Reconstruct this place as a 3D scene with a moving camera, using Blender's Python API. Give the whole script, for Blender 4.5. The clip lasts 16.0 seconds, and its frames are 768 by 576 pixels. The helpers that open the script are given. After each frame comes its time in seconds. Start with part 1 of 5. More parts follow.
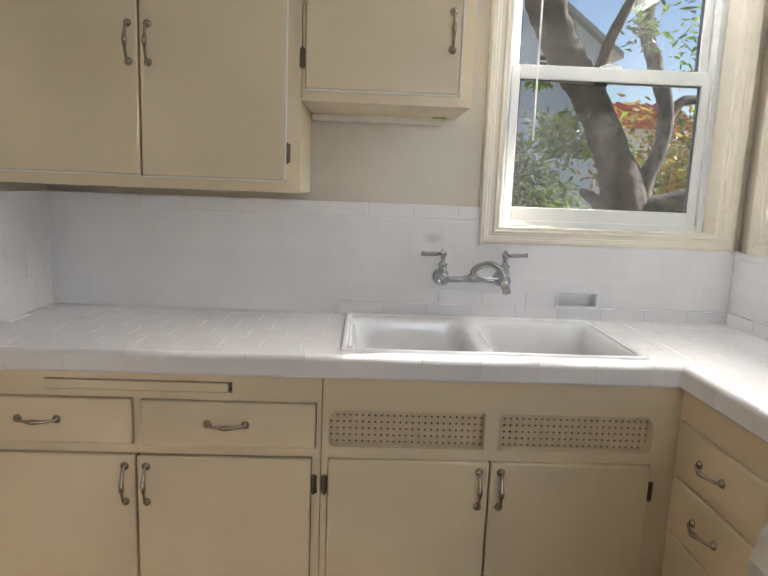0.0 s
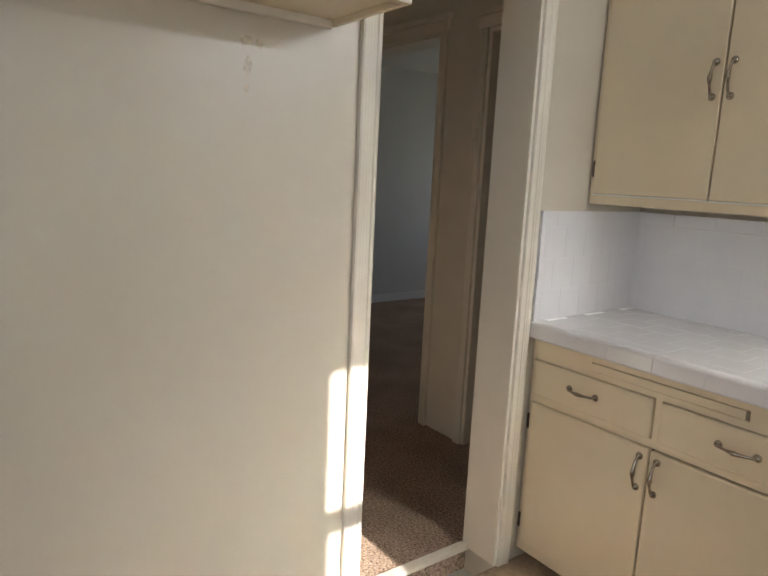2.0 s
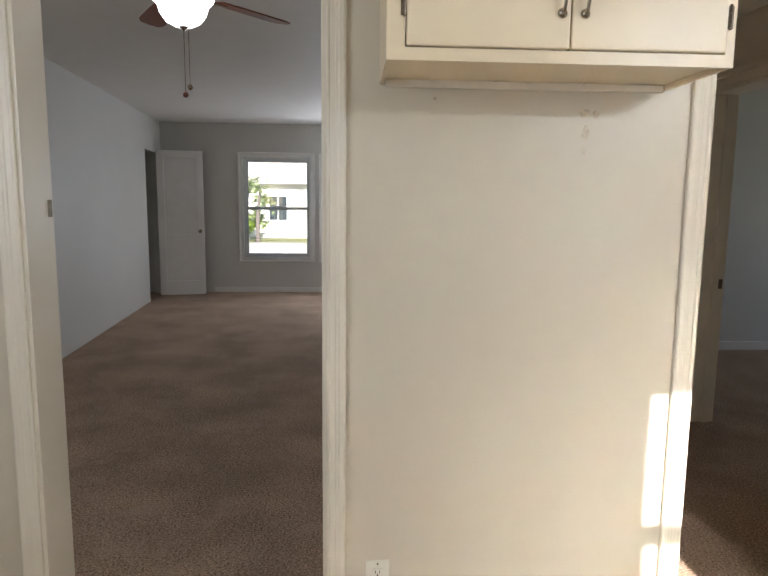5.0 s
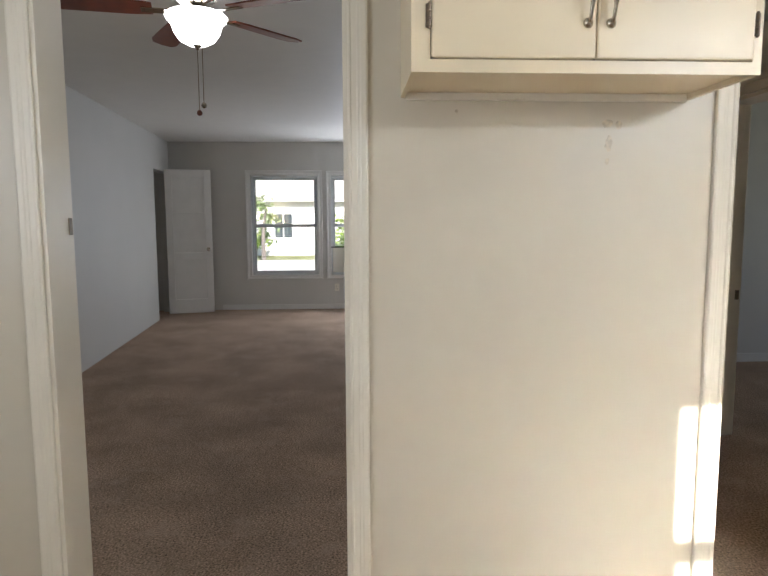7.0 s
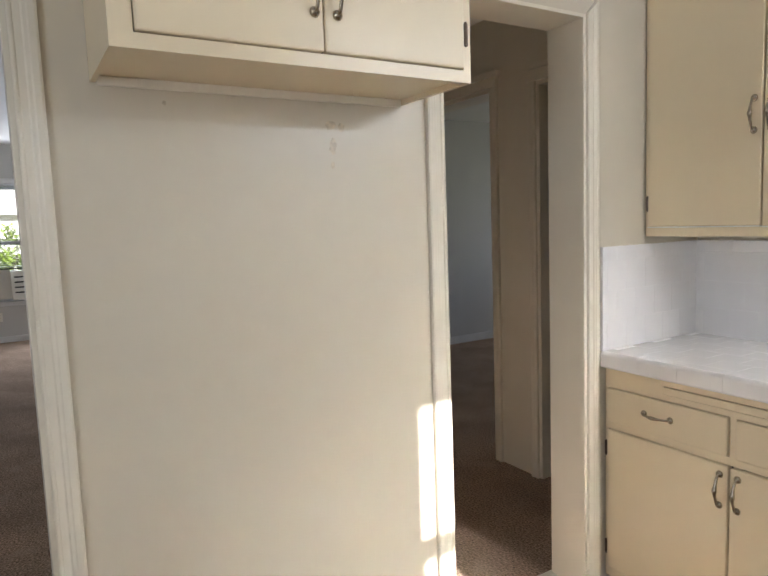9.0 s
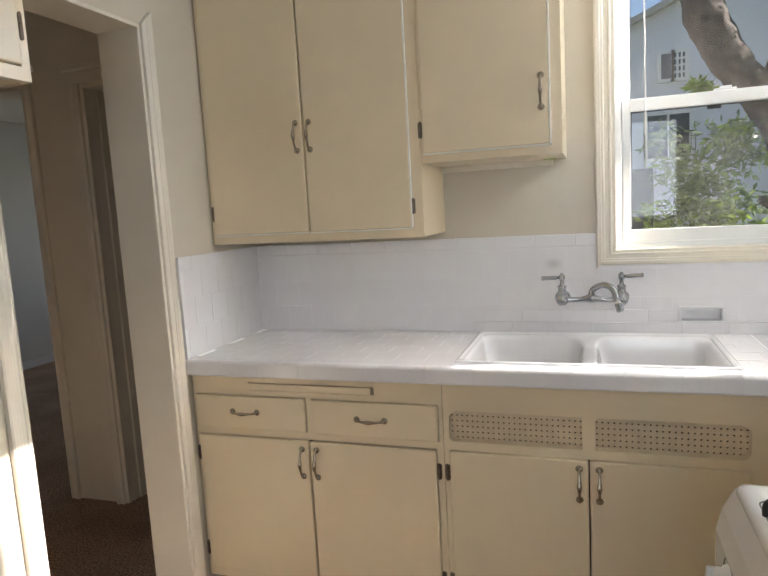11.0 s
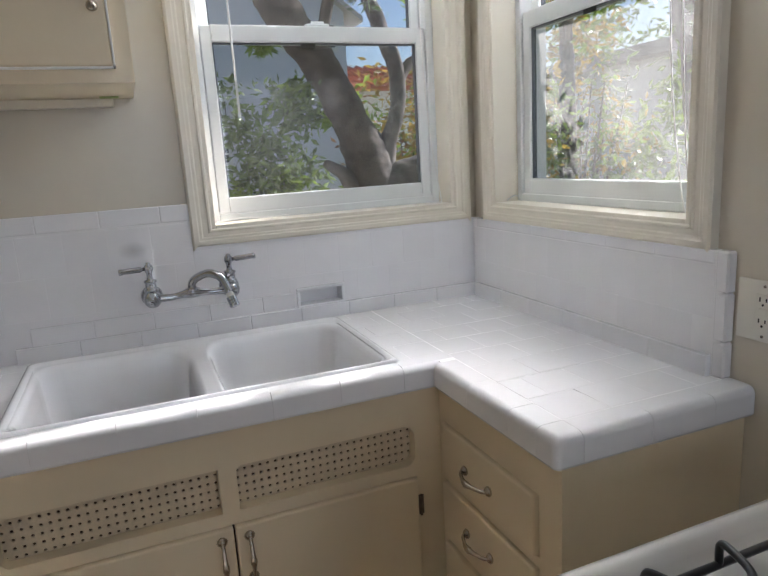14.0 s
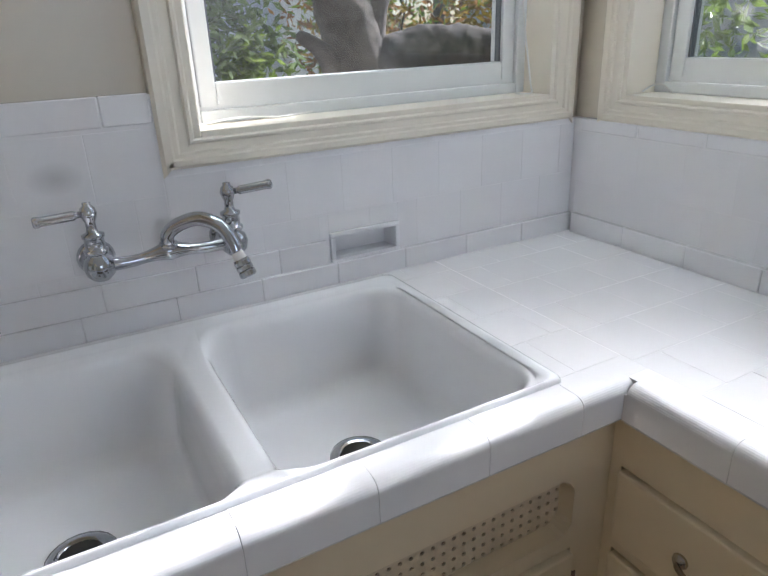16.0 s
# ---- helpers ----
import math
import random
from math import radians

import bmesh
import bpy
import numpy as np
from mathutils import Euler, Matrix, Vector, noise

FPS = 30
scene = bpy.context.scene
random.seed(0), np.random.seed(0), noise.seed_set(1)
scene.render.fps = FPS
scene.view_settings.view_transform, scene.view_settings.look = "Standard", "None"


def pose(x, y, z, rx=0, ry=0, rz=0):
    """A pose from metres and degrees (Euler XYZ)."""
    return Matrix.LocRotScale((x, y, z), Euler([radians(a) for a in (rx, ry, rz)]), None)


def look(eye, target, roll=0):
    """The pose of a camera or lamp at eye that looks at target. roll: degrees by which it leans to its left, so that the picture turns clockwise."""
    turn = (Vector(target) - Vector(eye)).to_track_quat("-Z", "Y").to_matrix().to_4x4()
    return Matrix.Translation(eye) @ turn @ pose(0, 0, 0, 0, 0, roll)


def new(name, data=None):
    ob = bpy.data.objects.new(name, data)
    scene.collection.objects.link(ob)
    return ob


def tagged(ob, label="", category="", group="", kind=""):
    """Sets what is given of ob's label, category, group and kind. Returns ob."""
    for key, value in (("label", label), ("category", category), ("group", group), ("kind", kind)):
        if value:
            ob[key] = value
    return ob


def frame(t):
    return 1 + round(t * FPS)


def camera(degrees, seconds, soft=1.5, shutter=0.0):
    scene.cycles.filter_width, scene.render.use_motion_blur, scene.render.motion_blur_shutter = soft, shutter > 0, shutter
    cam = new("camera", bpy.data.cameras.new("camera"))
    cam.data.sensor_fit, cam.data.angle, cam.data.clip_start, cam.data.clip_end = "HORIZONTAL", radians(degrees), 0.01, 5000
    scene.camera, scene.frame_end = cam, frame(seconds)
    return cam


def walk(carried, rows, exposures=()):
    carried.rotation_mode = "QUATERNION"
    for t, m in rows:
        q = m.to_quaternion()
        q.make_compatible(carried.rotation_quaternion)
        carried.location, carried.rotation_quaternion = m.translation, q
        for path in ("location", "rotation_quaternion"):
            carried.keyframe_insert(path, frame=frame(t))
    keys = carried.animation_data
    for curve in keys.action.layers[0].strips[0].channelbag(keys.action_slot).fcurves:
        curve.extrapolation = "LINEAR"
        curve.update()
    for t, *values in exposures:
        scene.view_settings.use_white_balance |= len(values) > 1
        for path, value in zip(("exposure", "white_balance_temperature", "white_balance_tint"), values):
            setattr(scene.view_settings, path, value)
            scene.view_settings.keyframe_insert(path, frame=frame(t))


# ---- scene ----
cam = camera(63.2, 16.0)
PATH = [
    (0, (-0.021, 0.625, 1.349), (0.05, 2.597, 1.025), 2.2),
    (0.5, (0.055, 0.652, 1.357), (-0.332, 2.587, 1.027), 2.4),
    (1, (0.149, 0.602, 1.365), (-0.708, 2.378, 1.031), 2.7),
    (1.5, (0.238, 0.56, 1.365), (-1.046, 2.055, 1.022), 2.8),
    (2, (0.318, 0.517, 1.383), (-1.267, 1.684, 1.028), 2.7),
    (2.5, (0.418, 0.512, 1.375), (-1.362, 1.349, 1.014), 2.3),
    (3, (0.471, 0.48, 1.396), (-1.409, 1.048, 1.021), 2.3),
    (3.5, (0.553, 0.487, 1.414), (-1.374, 0.873, 1.045), 1.9),
    (4, (0.62, 0.483, 1.417), (-1.331, 0.756, 1.072), 1.5),
    (4.5, (0.674, 0.469, 1.411), (-1.294, 0.662, 1.106), 1.2),
    (5, (0.693, 0.454, 1.412), (-1.285, 0.577, 1.143), 0.6),
    (5.2, (0.695, 0.441, 1.402), (-1.287, 0.537, 1.153), 0.7),
    (7.5, (0.645, 0.389, 1.406), (-1.34, 0.525, 1.206), -0.7),
    (8, (0.545, 0.369, 1.411), (-1.407, 0.749, 1.207), -1.3),
    (8.5, (0.482, 0.367, 1.406), (-1.386, 1.051, 1.201), -1.6),
    (9, (0.446, 0.362, 1.407), (-1.262, 1.383, 1.198), -2.1),
    (9.5, (0.409, 0.322, 1.418), (-1.078, 1.642, 1.199), -2.5),
    (10.2, (0.376, 0.272, 1.421), (-0.702, 1.942, 1.194), -2.8),
    (12.5, (0.339, 0.391, 1.427), (0.377, 2.371, 1.147), -3.5),
    (13, (0.286, 0.59, 1.423), (0.561, 2.549, 1.13), -3.4),
    (13.5, (0.251, 0.745, 1.41), (0.764, 2.648, 1.067), -3.5),
    (14, (0.225, 0.937, 1.391), (0.942, 2.757, 0.973), -3.5),
    (14.5, (0.221, 1.11, 1.384), (1.103, 2.815, 0.823), -3.4),
    (15, (0.247, 1.331, 1.395), (1.211, 2.934, 0.689), -3.1),
    (15.5, (0.254, 1.52, 1.38), (1.224, 3.092, 0.613), -2.5),
    (16, (0.203, 1.696, 1.363), (1.077, 3.327, 0.603), -2.4),
]
EXPOSURES = [(0, 1.45, 6200, 14), (2.5, 1.5, 6250, 14), (5, 2.05, 6250, 14), (7.5, 2.13, 6150, 13), (9, 1.87, 6150, 14), (10, 1.8, 6250, 14), (12.5, 1.2, 6150, 15), (14, 1.0, 5800, 15), (15, 1.05, 5700, 15), (16, 1.05, 5550, 14)]
walk(cam, [(t, look(eye, target, roll)) for t, eye, target, roll in PATH], EXPOSURES)

# ---- world and sun ----
SUN_WAY = Vector((-1.0, -0.231, -0.548)).normalized()
world = bpy.data.worlds.new("world")
scene.world = world
world.use_nodes = True
wn = world.node_tree
sky = wn.nodes.new("ShaderNodeTexSky")
sky.sky_type = 'NISHITA'
sky.sun_disc = False
sky.sun_elevation = math.asin(-SUN_WAY.z)
sky.sun_rotation = math.atan2(-SUN_WAY.x, -SUN_WAY.y)
sky.air_density = 1.0
sky.dust_density = 0.8
wn.links.new(sky.outputs[0], wn.nodes["Background"].inputs[0])
wn.nodes["Background"].inputs[1].default_value = 0.06
sun = new("sun", bpy.data.lights.new("sun", 'SUN'))
sun.data.energy = 5.0
sun.data.angle = radians(0.6)
sun.data.color = (1.0, 0.93, 0.82)
sun.matrix_world = look((6, 2, 6), Vector((6, 2, 6)) + SUN_WAY)


def window_light(name, centre, way, wide, high, watts, colour):
    """Area lamp for a window's daylight; north and east sit at its top."""
    data = bpy.data.lights.new(name, 'AREA')
    data.shape, data.size, data.size_y, data.energy, data.color = 'RECTANGLE', wide, high, watts, colour
    ob = new(name, data)
    ob.matrix_world = look(centre, Vector(centre) + Vector(way))
    return ob


SKYLIGHT = (0.86, 0.93, 1.0)
window_light("window_light_north", (0.815, 2.805, 2.262), (0.0, -1.0, 0.95), 0.7, 0.035, 4.5, SKYLIGHT)
window_light("window_light_east", (1.33, 2.26, 2.262), (-1.0, 0.0, 0.9), 0.7, 0.035, 4.0, SKYLIGHT)
# Fill lamp at an unseen, added south window, to brighten south-facing fronts.
window_light("fill_light_south", (0.67, -1.23, 1.66), (0, 1, -0.05), 0.9, 0.9, 4, SKYLIGHT)
window_light("window_light_living", (-9.19, 0.91, 1.35), (1, -0.05, -0.1), 0.36, 1.2, 12, SKYLIGHT)
# Lamp in an assumed, unseen bedroom window, added to light that room.
window_light("added_light_bedroom", (-3.6, 6.19, 1.5), (-0.15, -1, -0.1), 1.5, 1.1, 1.2, SKYLIGHT)


# ---- materials ----
def material(name, colour, rough=0.5, metal=0.0, vary=0.08, scale=6.0, grain=0.0, grain_scale=250.0, bump=0.0, bump_scale=60.0,
             coat=0.0, spec=0.5, stain=None, per_object=0.0, rough_vary=0.1):
    m = bpy.data.materials.new(name)
    m.use_nodes = True
    nt = m.node_tree
    b = nt.nodes["Principled BSDF"]
    b.inputs["Metallic"].default_value = metal
    b.inputs["Coat Weight"].default_value = coat
    b.inputs["Coat Roughness"].default_value = 0.08
    b.inputs["Specular IOR Level"].default_value = spec
    co = nt.nodes.new("ShaderNodeTexCoord")
    n1 = nt.nodes.new("ShaderNodeTexNoise")
    n1.inputs["Scale"].default_value = scale
    n1.inputs["Detail"].default_value = 5
    nt.links.new(co.outputs["Object"], n1.inputs["Vector"])
    n2 = nt.nodes.new("ShaderNodeTexNoise")
    n2.inputs["Scale"].default_value = grain_scale
    n2.inputs["Detail"].default_value = 3
    nt.links.new(co.outputs["Object"], n2.inputs["Vector"])
    ramp = nt.nodes.new("ShaderNodeMapRange")
    ramp.inputs["From Min"].default_value, ramp.inputs["From Max"].default_value = 0.3, 0.7
    ramp.inputs["To Min"].default_value, ramp.inputs["To Max"].default_value = 1 - vary, 1 + vary
    nt.links.new(n1.outputs["Fac"], ramp.inputs["Value"])
    ramp2 = nt.nodes.new("ShaderNodeMapRange")
    ramp2.inputs["From Min"].default_value, ramp2.inputs["From Max"].default_value = 0.25, 0.75
    ramp2.inputs["To Min"].default_value, ramp2.inputs["To Max"].default_value = 1 - grain, 1 + grain
    nt.links.new(n2.outputs["Fac"], ramp2.inputs["Value"])
    mul = nt.nodes.new("ShaderNodeMath")
    mul.operation = 'MULTIPLY'
    nt.links.new(ramp.outputs[0], mul.inputs[0])
    nt.links.new(ramp2.outputs[0], mul.inputs[1])
    value = mul.outputs[0]
    if per_object:
        info = nt.nodes.new("ShaderNodeObjectInfo")
        r3 = nt.nodes.new("ShaderNodeMapRange")
        r3.inputs["To Min"].default_value, r3.inputs["To Max"].default_value = 1 - per_object, 1 + per_object
        nt.links.new(info.outputs["Random"], r3.inputs["Value"])
        mul2 = nt.nodes.new("ShaderNodeMath")
        mul2.operation = 'MULTIPLY'
        nt.links.new(value, mul2.inputs[0])
        nt.links.new(r3.outputs[0], mul2.inputs[1])
        value = mul2.outputs[0]
    mix = nt.nodes.new("ShaderNodeVectorMath")
    mix.operation = 'SCALE'
    mix.inputs[0].default_value = colour
    nt.links.new(value, mix.inputs["Scale"])
    out = mix.outputs[0]
    if stain:
        n3 = nt.nodes.new("ShaderNodeTexNoise")
        n3.inputs["Scale"].default_value = stain[1]
        n3.inputs["Detail"].default_value = 8
        n3.inputs["Roughness"].default_value = 0.65
        nt.links.new(co.outputs["Object"], n3.inputs["Vector"])
        r4 = nt.nodes.new("ShaderNodeMapRange")
        r4.inputs["From Min"].default_value, r4.inputs["From Max"].default_value = stain[2], stain[2] + 0.15
        r4.inputs["To Max"].default_value = stain[3]
        nt.links.new(n3.outputs["Fac"], r4.inputs["Value"])
        mx = nt.nodes.new("ShaderNodeMix")
        mx.data_type = 'RGBA'
        nt.links.new(r4.outputs[0], mx.inputs["Factor"])
        nt.links.new(out, mx.inputs["A"])
        mx.inputs["B"].default_value = (*stain[0], 1)
        out = mx.outputs["Result"]
    nt.links.new(out, b.inputs["Base Color"])
    r5 = nt.nodes.new("ShaderNodeMapRange")
    r5.inputs["From Min"].default_value, r5.inputs["From Max"].default_value = 0.3, 0.7
    r5.inputs["To Min"].default_value, r5.inputs["To Max"].default_value = rough * (1 - rough_vary), rough * (1 + rough_vary)
    nt.links.new(n1.outputs["Fac"], r5.inputs["Value"])
    nt.links.new(r5.outputs[0], b.inputs["Roughness"])
    if bump:
        n4 = nt.nodes.new("ShaderNodeTexNoise")
        n4.inputs["Scale"].default_value = bump_scale
        n4.inputs["Detail"].default_value = 4
        nt.links.new(co.outputs["Object"], n4.inputs["Vector"])
        bp = nt.nodes.new("ShaderNodeBump")
        bp.inputs["Strength"].default_value = bump
        bp.inputs["Distance"].default_value = 0.01
        nt.links.new(n4.outputs["Fac"], bp.inputs["Height"])
        nt.links.new(bp.outputs[0], b.inputs["Normal"])
    return m


def glass_material(name, tint=(0.97, 0.985, 0.98), rough=0.0, dust=0.0):
    m = bpy.data.materials.new(name)
    m.use_nodes = True
    b = m.node_tree.nodes["Principled BSDF"]
    b.inputs["Base Color"].default_value = (*tint, 1)
    b.inputs["Transmission Weight"].default_value = 1.0
    b.inputs["Roughness"].default_value = rough
    b.inputs["IOR"].default_value = 1.45
    if dust:
        nt = m.node_tree
        film = nt.nodes.new("ShaderNodeBsdfTranslucent")
        film.inputs["Color"].default_value = (0.8, 0.78, 0.75, 1)
        noise = nt.nodes.new("ShaderNodeTexNoise")
        noise.inputs["Scale"].default_value = 5.0
        noise.inputs["Detail"].default_value = 6
        co = nt.nodes.new("ShaderNodeTexCoord")
        nt.links.new(co.outputs["Object"], noise.inputs["Vector"])
        amount = nt.nodes.new("ShaderNodeMapRange")
        amount.inputs["From Min"].default_value, amount.inputs["From Max"].default_value = 0.35, 0.65
        amount.inputs["To Min"].default_value, amount.inputs["To Max"].default_value = dust * 0.6, dust * 1.4
        nt.links.new(noise.outputs["Fac"], amount.inputs["Value"])
        mx = nt.nodes.new("ShaderNodeMixShader")
        nt.links.new(amount.outputs[0], mx.inputs[0])
        nt.links.new(b.outputs[0], mx.inputs[1])
        nt.links.new(film.outputs[0], mx.inputs[2])
        nt.links.new(mx.outputs[0], nt.nodes["Material Output"].inputs["Surface"])
    return m


def glow_material(name, colour, strength):
    m = bpy.data.materials.new(name)
    m.use_nodes = True
    b = m.node_tree.nodes["Principled BSDF"]
    b.inputs["Base Color"].default_value = (*colour, 1)
    b.inputs["Emission Color"].default_value = (*colour, 1)
    b.inputs["Emission Strength"].default_value = strength
    b.inputs["Roughness"].default_value = 0.3
    return m


M_WALL = material("kitchen_wall_paint", (0.67, 0.61, 0.505), 0.3, vary=0.02, scale=2.0, bump=0.05, bump_scale=14, rough_vary=0.02)
M_TRIM = material("cream_gloss_paint", (0.81, 0.755, 0.645), 0.32, vary=0.02, scale=4, rough_vary=0.03)
M_CAB = material("cream_cabinet_paint", (0.83, 0.705, 0.50), 0.3, vary=0.03, scale=3, bump=0.04, bump_scale=25, rough_vary=0.03)
M_VENT = material("worn_hardboard_paint", (0.72, 0.60, 0.42), 0.5, vary=0.06, scale=30, grain=0.06)
# Near-white colour paints in the highlight along worn door edges.
M_LIP = material("worn_lip_highlight", (0.92, 0.90, 0.84), 0.3, vary=0.04, scale=30)
# Dark brown puts the shade inside cabinets into colour; also lines the closet.
M_CABIN = material("dark_brown_backing", (0.16, 0.12, 0.08), 0.8)
M_TILE = material("white_glazed_tile", (0.87, 0.86, 0.875), 0.1, vary=0.012, scale=5, bump=0.05, bump_scale=18, coat=0.4, per_object=0.012)
M_GROUT = material("white_grout", (0.83, 0.82, 0.83), 0.35, vary=0.02, scale=20)
M_PORC = material("white_porcelain", (0.87, 0.87, 0.885), 0.09, vary=0.015, scale=4, coat=0.5, bump=0.02, bump_scale=10)
M_VINYL = material("white_vinyl", (0.80, 0.82, 0.82), 0.32, vary=0.03, scale=8)
M_CEIL = material("ceiling_paint", (0.80, 0.78, 0.74), 0.6, vary=0.02, bump=0.05, bump_scale=40)
M_LWALL = material("grey_white_wall_paint", (0.60, 0.585, 0.555), 0.55, vary=0.03, scale=1.5, bump=0.06, bump_scale=30)
M_LTRIM = material("white_trim_paint", (0.74, 0.73, 0.71), 0.35, vary=0.03)
M_CARPET = material("brown_cut_pile_carpet", (0.42, 0.305, 0.225), 0.95, vary=0.2, scale=2.2, grain=0.75, grain_scale=105, bump=1.0, bump_scale=150, spec=0.1, stain=((0.54, 0.41, 0.315), 5.5, 0.53, 0.5))
M_VINYLFLOOR = material("brown_sheet_flooring", (0.44, 0.32, 0.215), 0.4, vary=0.25, scale=9, grain=0.15, grain_scale=60)
M_NICKEL = material("brushed_nickel", (0.44, 0.39, 0.32), 0.14, metal=1.0, vary=0.12, scale=60)
M_BRONZE = material("tarnished_hinge_metal", (0.20, 0.16, 0.12), 0.38, metal=1.0, vary=0.2, scale=90)
M_CHROME = material("polished_chrome", (0.46, 0.47, 0.49), 0.04, metal=1.0, vary=0.02)
M_IRON = material("black_enamelled_wire", (0.018, 0.017, 0.017), 0.32, vary=0.15, scale=40)
M_ENAMEL = material("white_stove_enamel", (0.68, 0.66, 0.63), 0.14, vary=0.02, coat=0.4, bump=0.02, bump_scale=8)
M_BURNER = material("aluminium_burner", (0.32, 0.30, 0.27), 0.42, metal=0.8, vary=0.2, scale=50)
M_KNOB = material("white_plastic", (0.78, 0.76, 0.71), 0.35)
M_PLATE = material("almond_plastic", (0.80, 0.77, 0.69), 0.35, vary=0.02)
M_SLOT = material("dark_slot", (0.02, 0.018, 0.015), 0.7)
M_BLADE = material("mahogany_veneer", (0.17, 0.045, 0.025), 0.35, vary=0.3, scale=12)
M_GLASS = glass_material("window_glass", dust=0.03, tint=(0.80, 0.82, 0.82))
M_GLASS_HAZY = glass_material("dusty_window_glass", dust=0.075, tint=(0.80, 0.82, 0.82))
M_BOWL = glow_material("lit_opal_glass", (1.0, 0.97, 0.92), 2.2)
M_CORD = material("white_cord", (0.82, 0.82, 0.80), 0.6)
M_ALU = material("grey_weatherstrip", (0.14, 0.15, 0.16), 0.45)
M_SLAT = material("white_blind_slat", (0.74, 0.75, 0.76), 0.45)
M_RUBBER = material("black_rubber", (0.02, 0.02, 0.02), 0.6)
M_BARK = material("grey_brown_bark", (0.12, 0.10, 0.088), 0.92, vary=0.45, scale=9, grain=0.55, grain_scale=24, bump=1.0, bump_scale=14, stain=((0.27, 0.25, 0.23), 3.0, 0.60, 0.5))
M_STUCCO = material("pale_blue_stucco", (0.66, 0.67, 0.73), 0.9, vary=0.05, scale=0.6, bump=0.3, bump_scale=30)
M_WHITEWALL = material("white_house_siding", (0.72, 0.72, 0.70), 0.8, vary=0.05, scale=0.8)
M_DARKGLASS = material("dark_window_pane", (0.03, 0.04, 0.05), 0.08, vary=0.2, scale=1.5)
M_ROOFRED = material("red_clay_tile", (0.42, 0.13, 0.07), 0.8, vary=0.25, scale=4)
M_ROOFGREY = material("grey_roof_shingle", (0.42, 0.40, 0.38), 0.9, vary=0.15, scale=3)
M_GRASS = material("dry_lawn", (0.17, 0.18, 0.06), 0.95, vary=0.3, scale=0.7, grain=0.3, grain_scale=30)
M_CONCRETE = material("pale_concrete", (0.42, 0.40, 0.37), 0.9, vary=0.1, scale=1.5)


def leaf_material(name, colour, rough=0.35):
    m = bpy.data.materials.new(name)
    m.use_nodes = True
    nt = m.node_tree
    b = nt.nodes["Principled BSDF"]
    b.inputs["Roughness"].default_value = rough
    geo = nt.nodes.new("ShaderNodeNewGeometry")
    ramp = nt.nodes.new("ShaderNodeMapRange")
    ramp.inputs["To Min"].default_value, ramp.inputs["To Max"].default_value = 0.5, 1.55
    nt.links.new(geo.outputs["Random Per Island"], ramp.inputs["Value"])
    sc = nt.nodes.new("ShaderNodeVectorMath")
    sc.operation = 'SCALE'
    sc.inputs[0].default_value = colour
    nt.links.new(ramp.outputs[0], sc.inputs["Scale"])
    nt.links.new(sc.outputs[0], b.inputs["Base Color"])
    tr = nt.nodes.new("ShaderNodeBsdfTranslucent")
    nt.links.new(sc.outputs[0], tr.inputs["Color"])
    mx = nt.nodes.new("ShaderNodeMixShader")
    mx.inputs[0].default_value = 0.4
    nt.links.new(b.outputs[0], mx.inputs[1])
    nt.links.new(tr.outputs[0], mx.inputs[2])
    nt.links.new(mx.outputs[0], nt.nodes["Material Output"].inputs["Surface"])
    return m


M_LEAF = leaf_material("glossy_green_leaf", (0.19, 0.25, 0.10), 0.28)
M_LEAF_BRIGHT = leaf_material("sunlit_yellow_green_leaf", (0.22, 0.31, 0.05), 0.4)
M_LEAF_AUTUMN = leaf_material("orange_autumn_leaf", (0.36, 0.19, 0.07), 0.5)
M_LEAF_GOLD = leaf_material("golden_leaf", (0.40, 0.28, 0.05), 0.5)


# ---- building helpers ----
def smooth(bm, on=True):
    for f in bm.faces:
        f.smooth = on


def mesh_of(name, bm, mat, soft=False):
    if soft:
        smooth(bm)
    me = bpy.data.meshes.new(name)
    bmesh.ops.recalc_face_normals(bm, faces=bm.faces)
    bm.to_mesh(me)
    bm.free()
    for m in (mat if isinstance(mat, (list, tuple)) else [mat]):
        me.materials.append(m)
    return me


def thing(name, at, label, category, group=""):
    ob = new(name)
    ob.empty_display_size = 0.05
    ob.location = at
    tagged(ob, label, category, group)
    return ob


def part(name, bm, mat, parent, label="", soft=False):
    """Links a bmesh, in world places, as one mesh object under a thing or under a part."""
    ob = new(name, mesh_of(name, bm, mat, soft))
    ob.parent = parent
    if parent.type == 'EMPTY':
        ob.matrix_parent_inverse = Matrix.Translation(parent.location).inverted()
    if label:
        ob["label"] = label
    return ob


def single(name, bm, mat, label, category, kind="", soft=False, group=""):
    """Links a bmesh as a thing of one mesh."""
    ob = new(name, mesh_of(name, bm, mat, soft))
    return tagged(ob, label, category, group, kind)


def B():
    return bmesh.new()


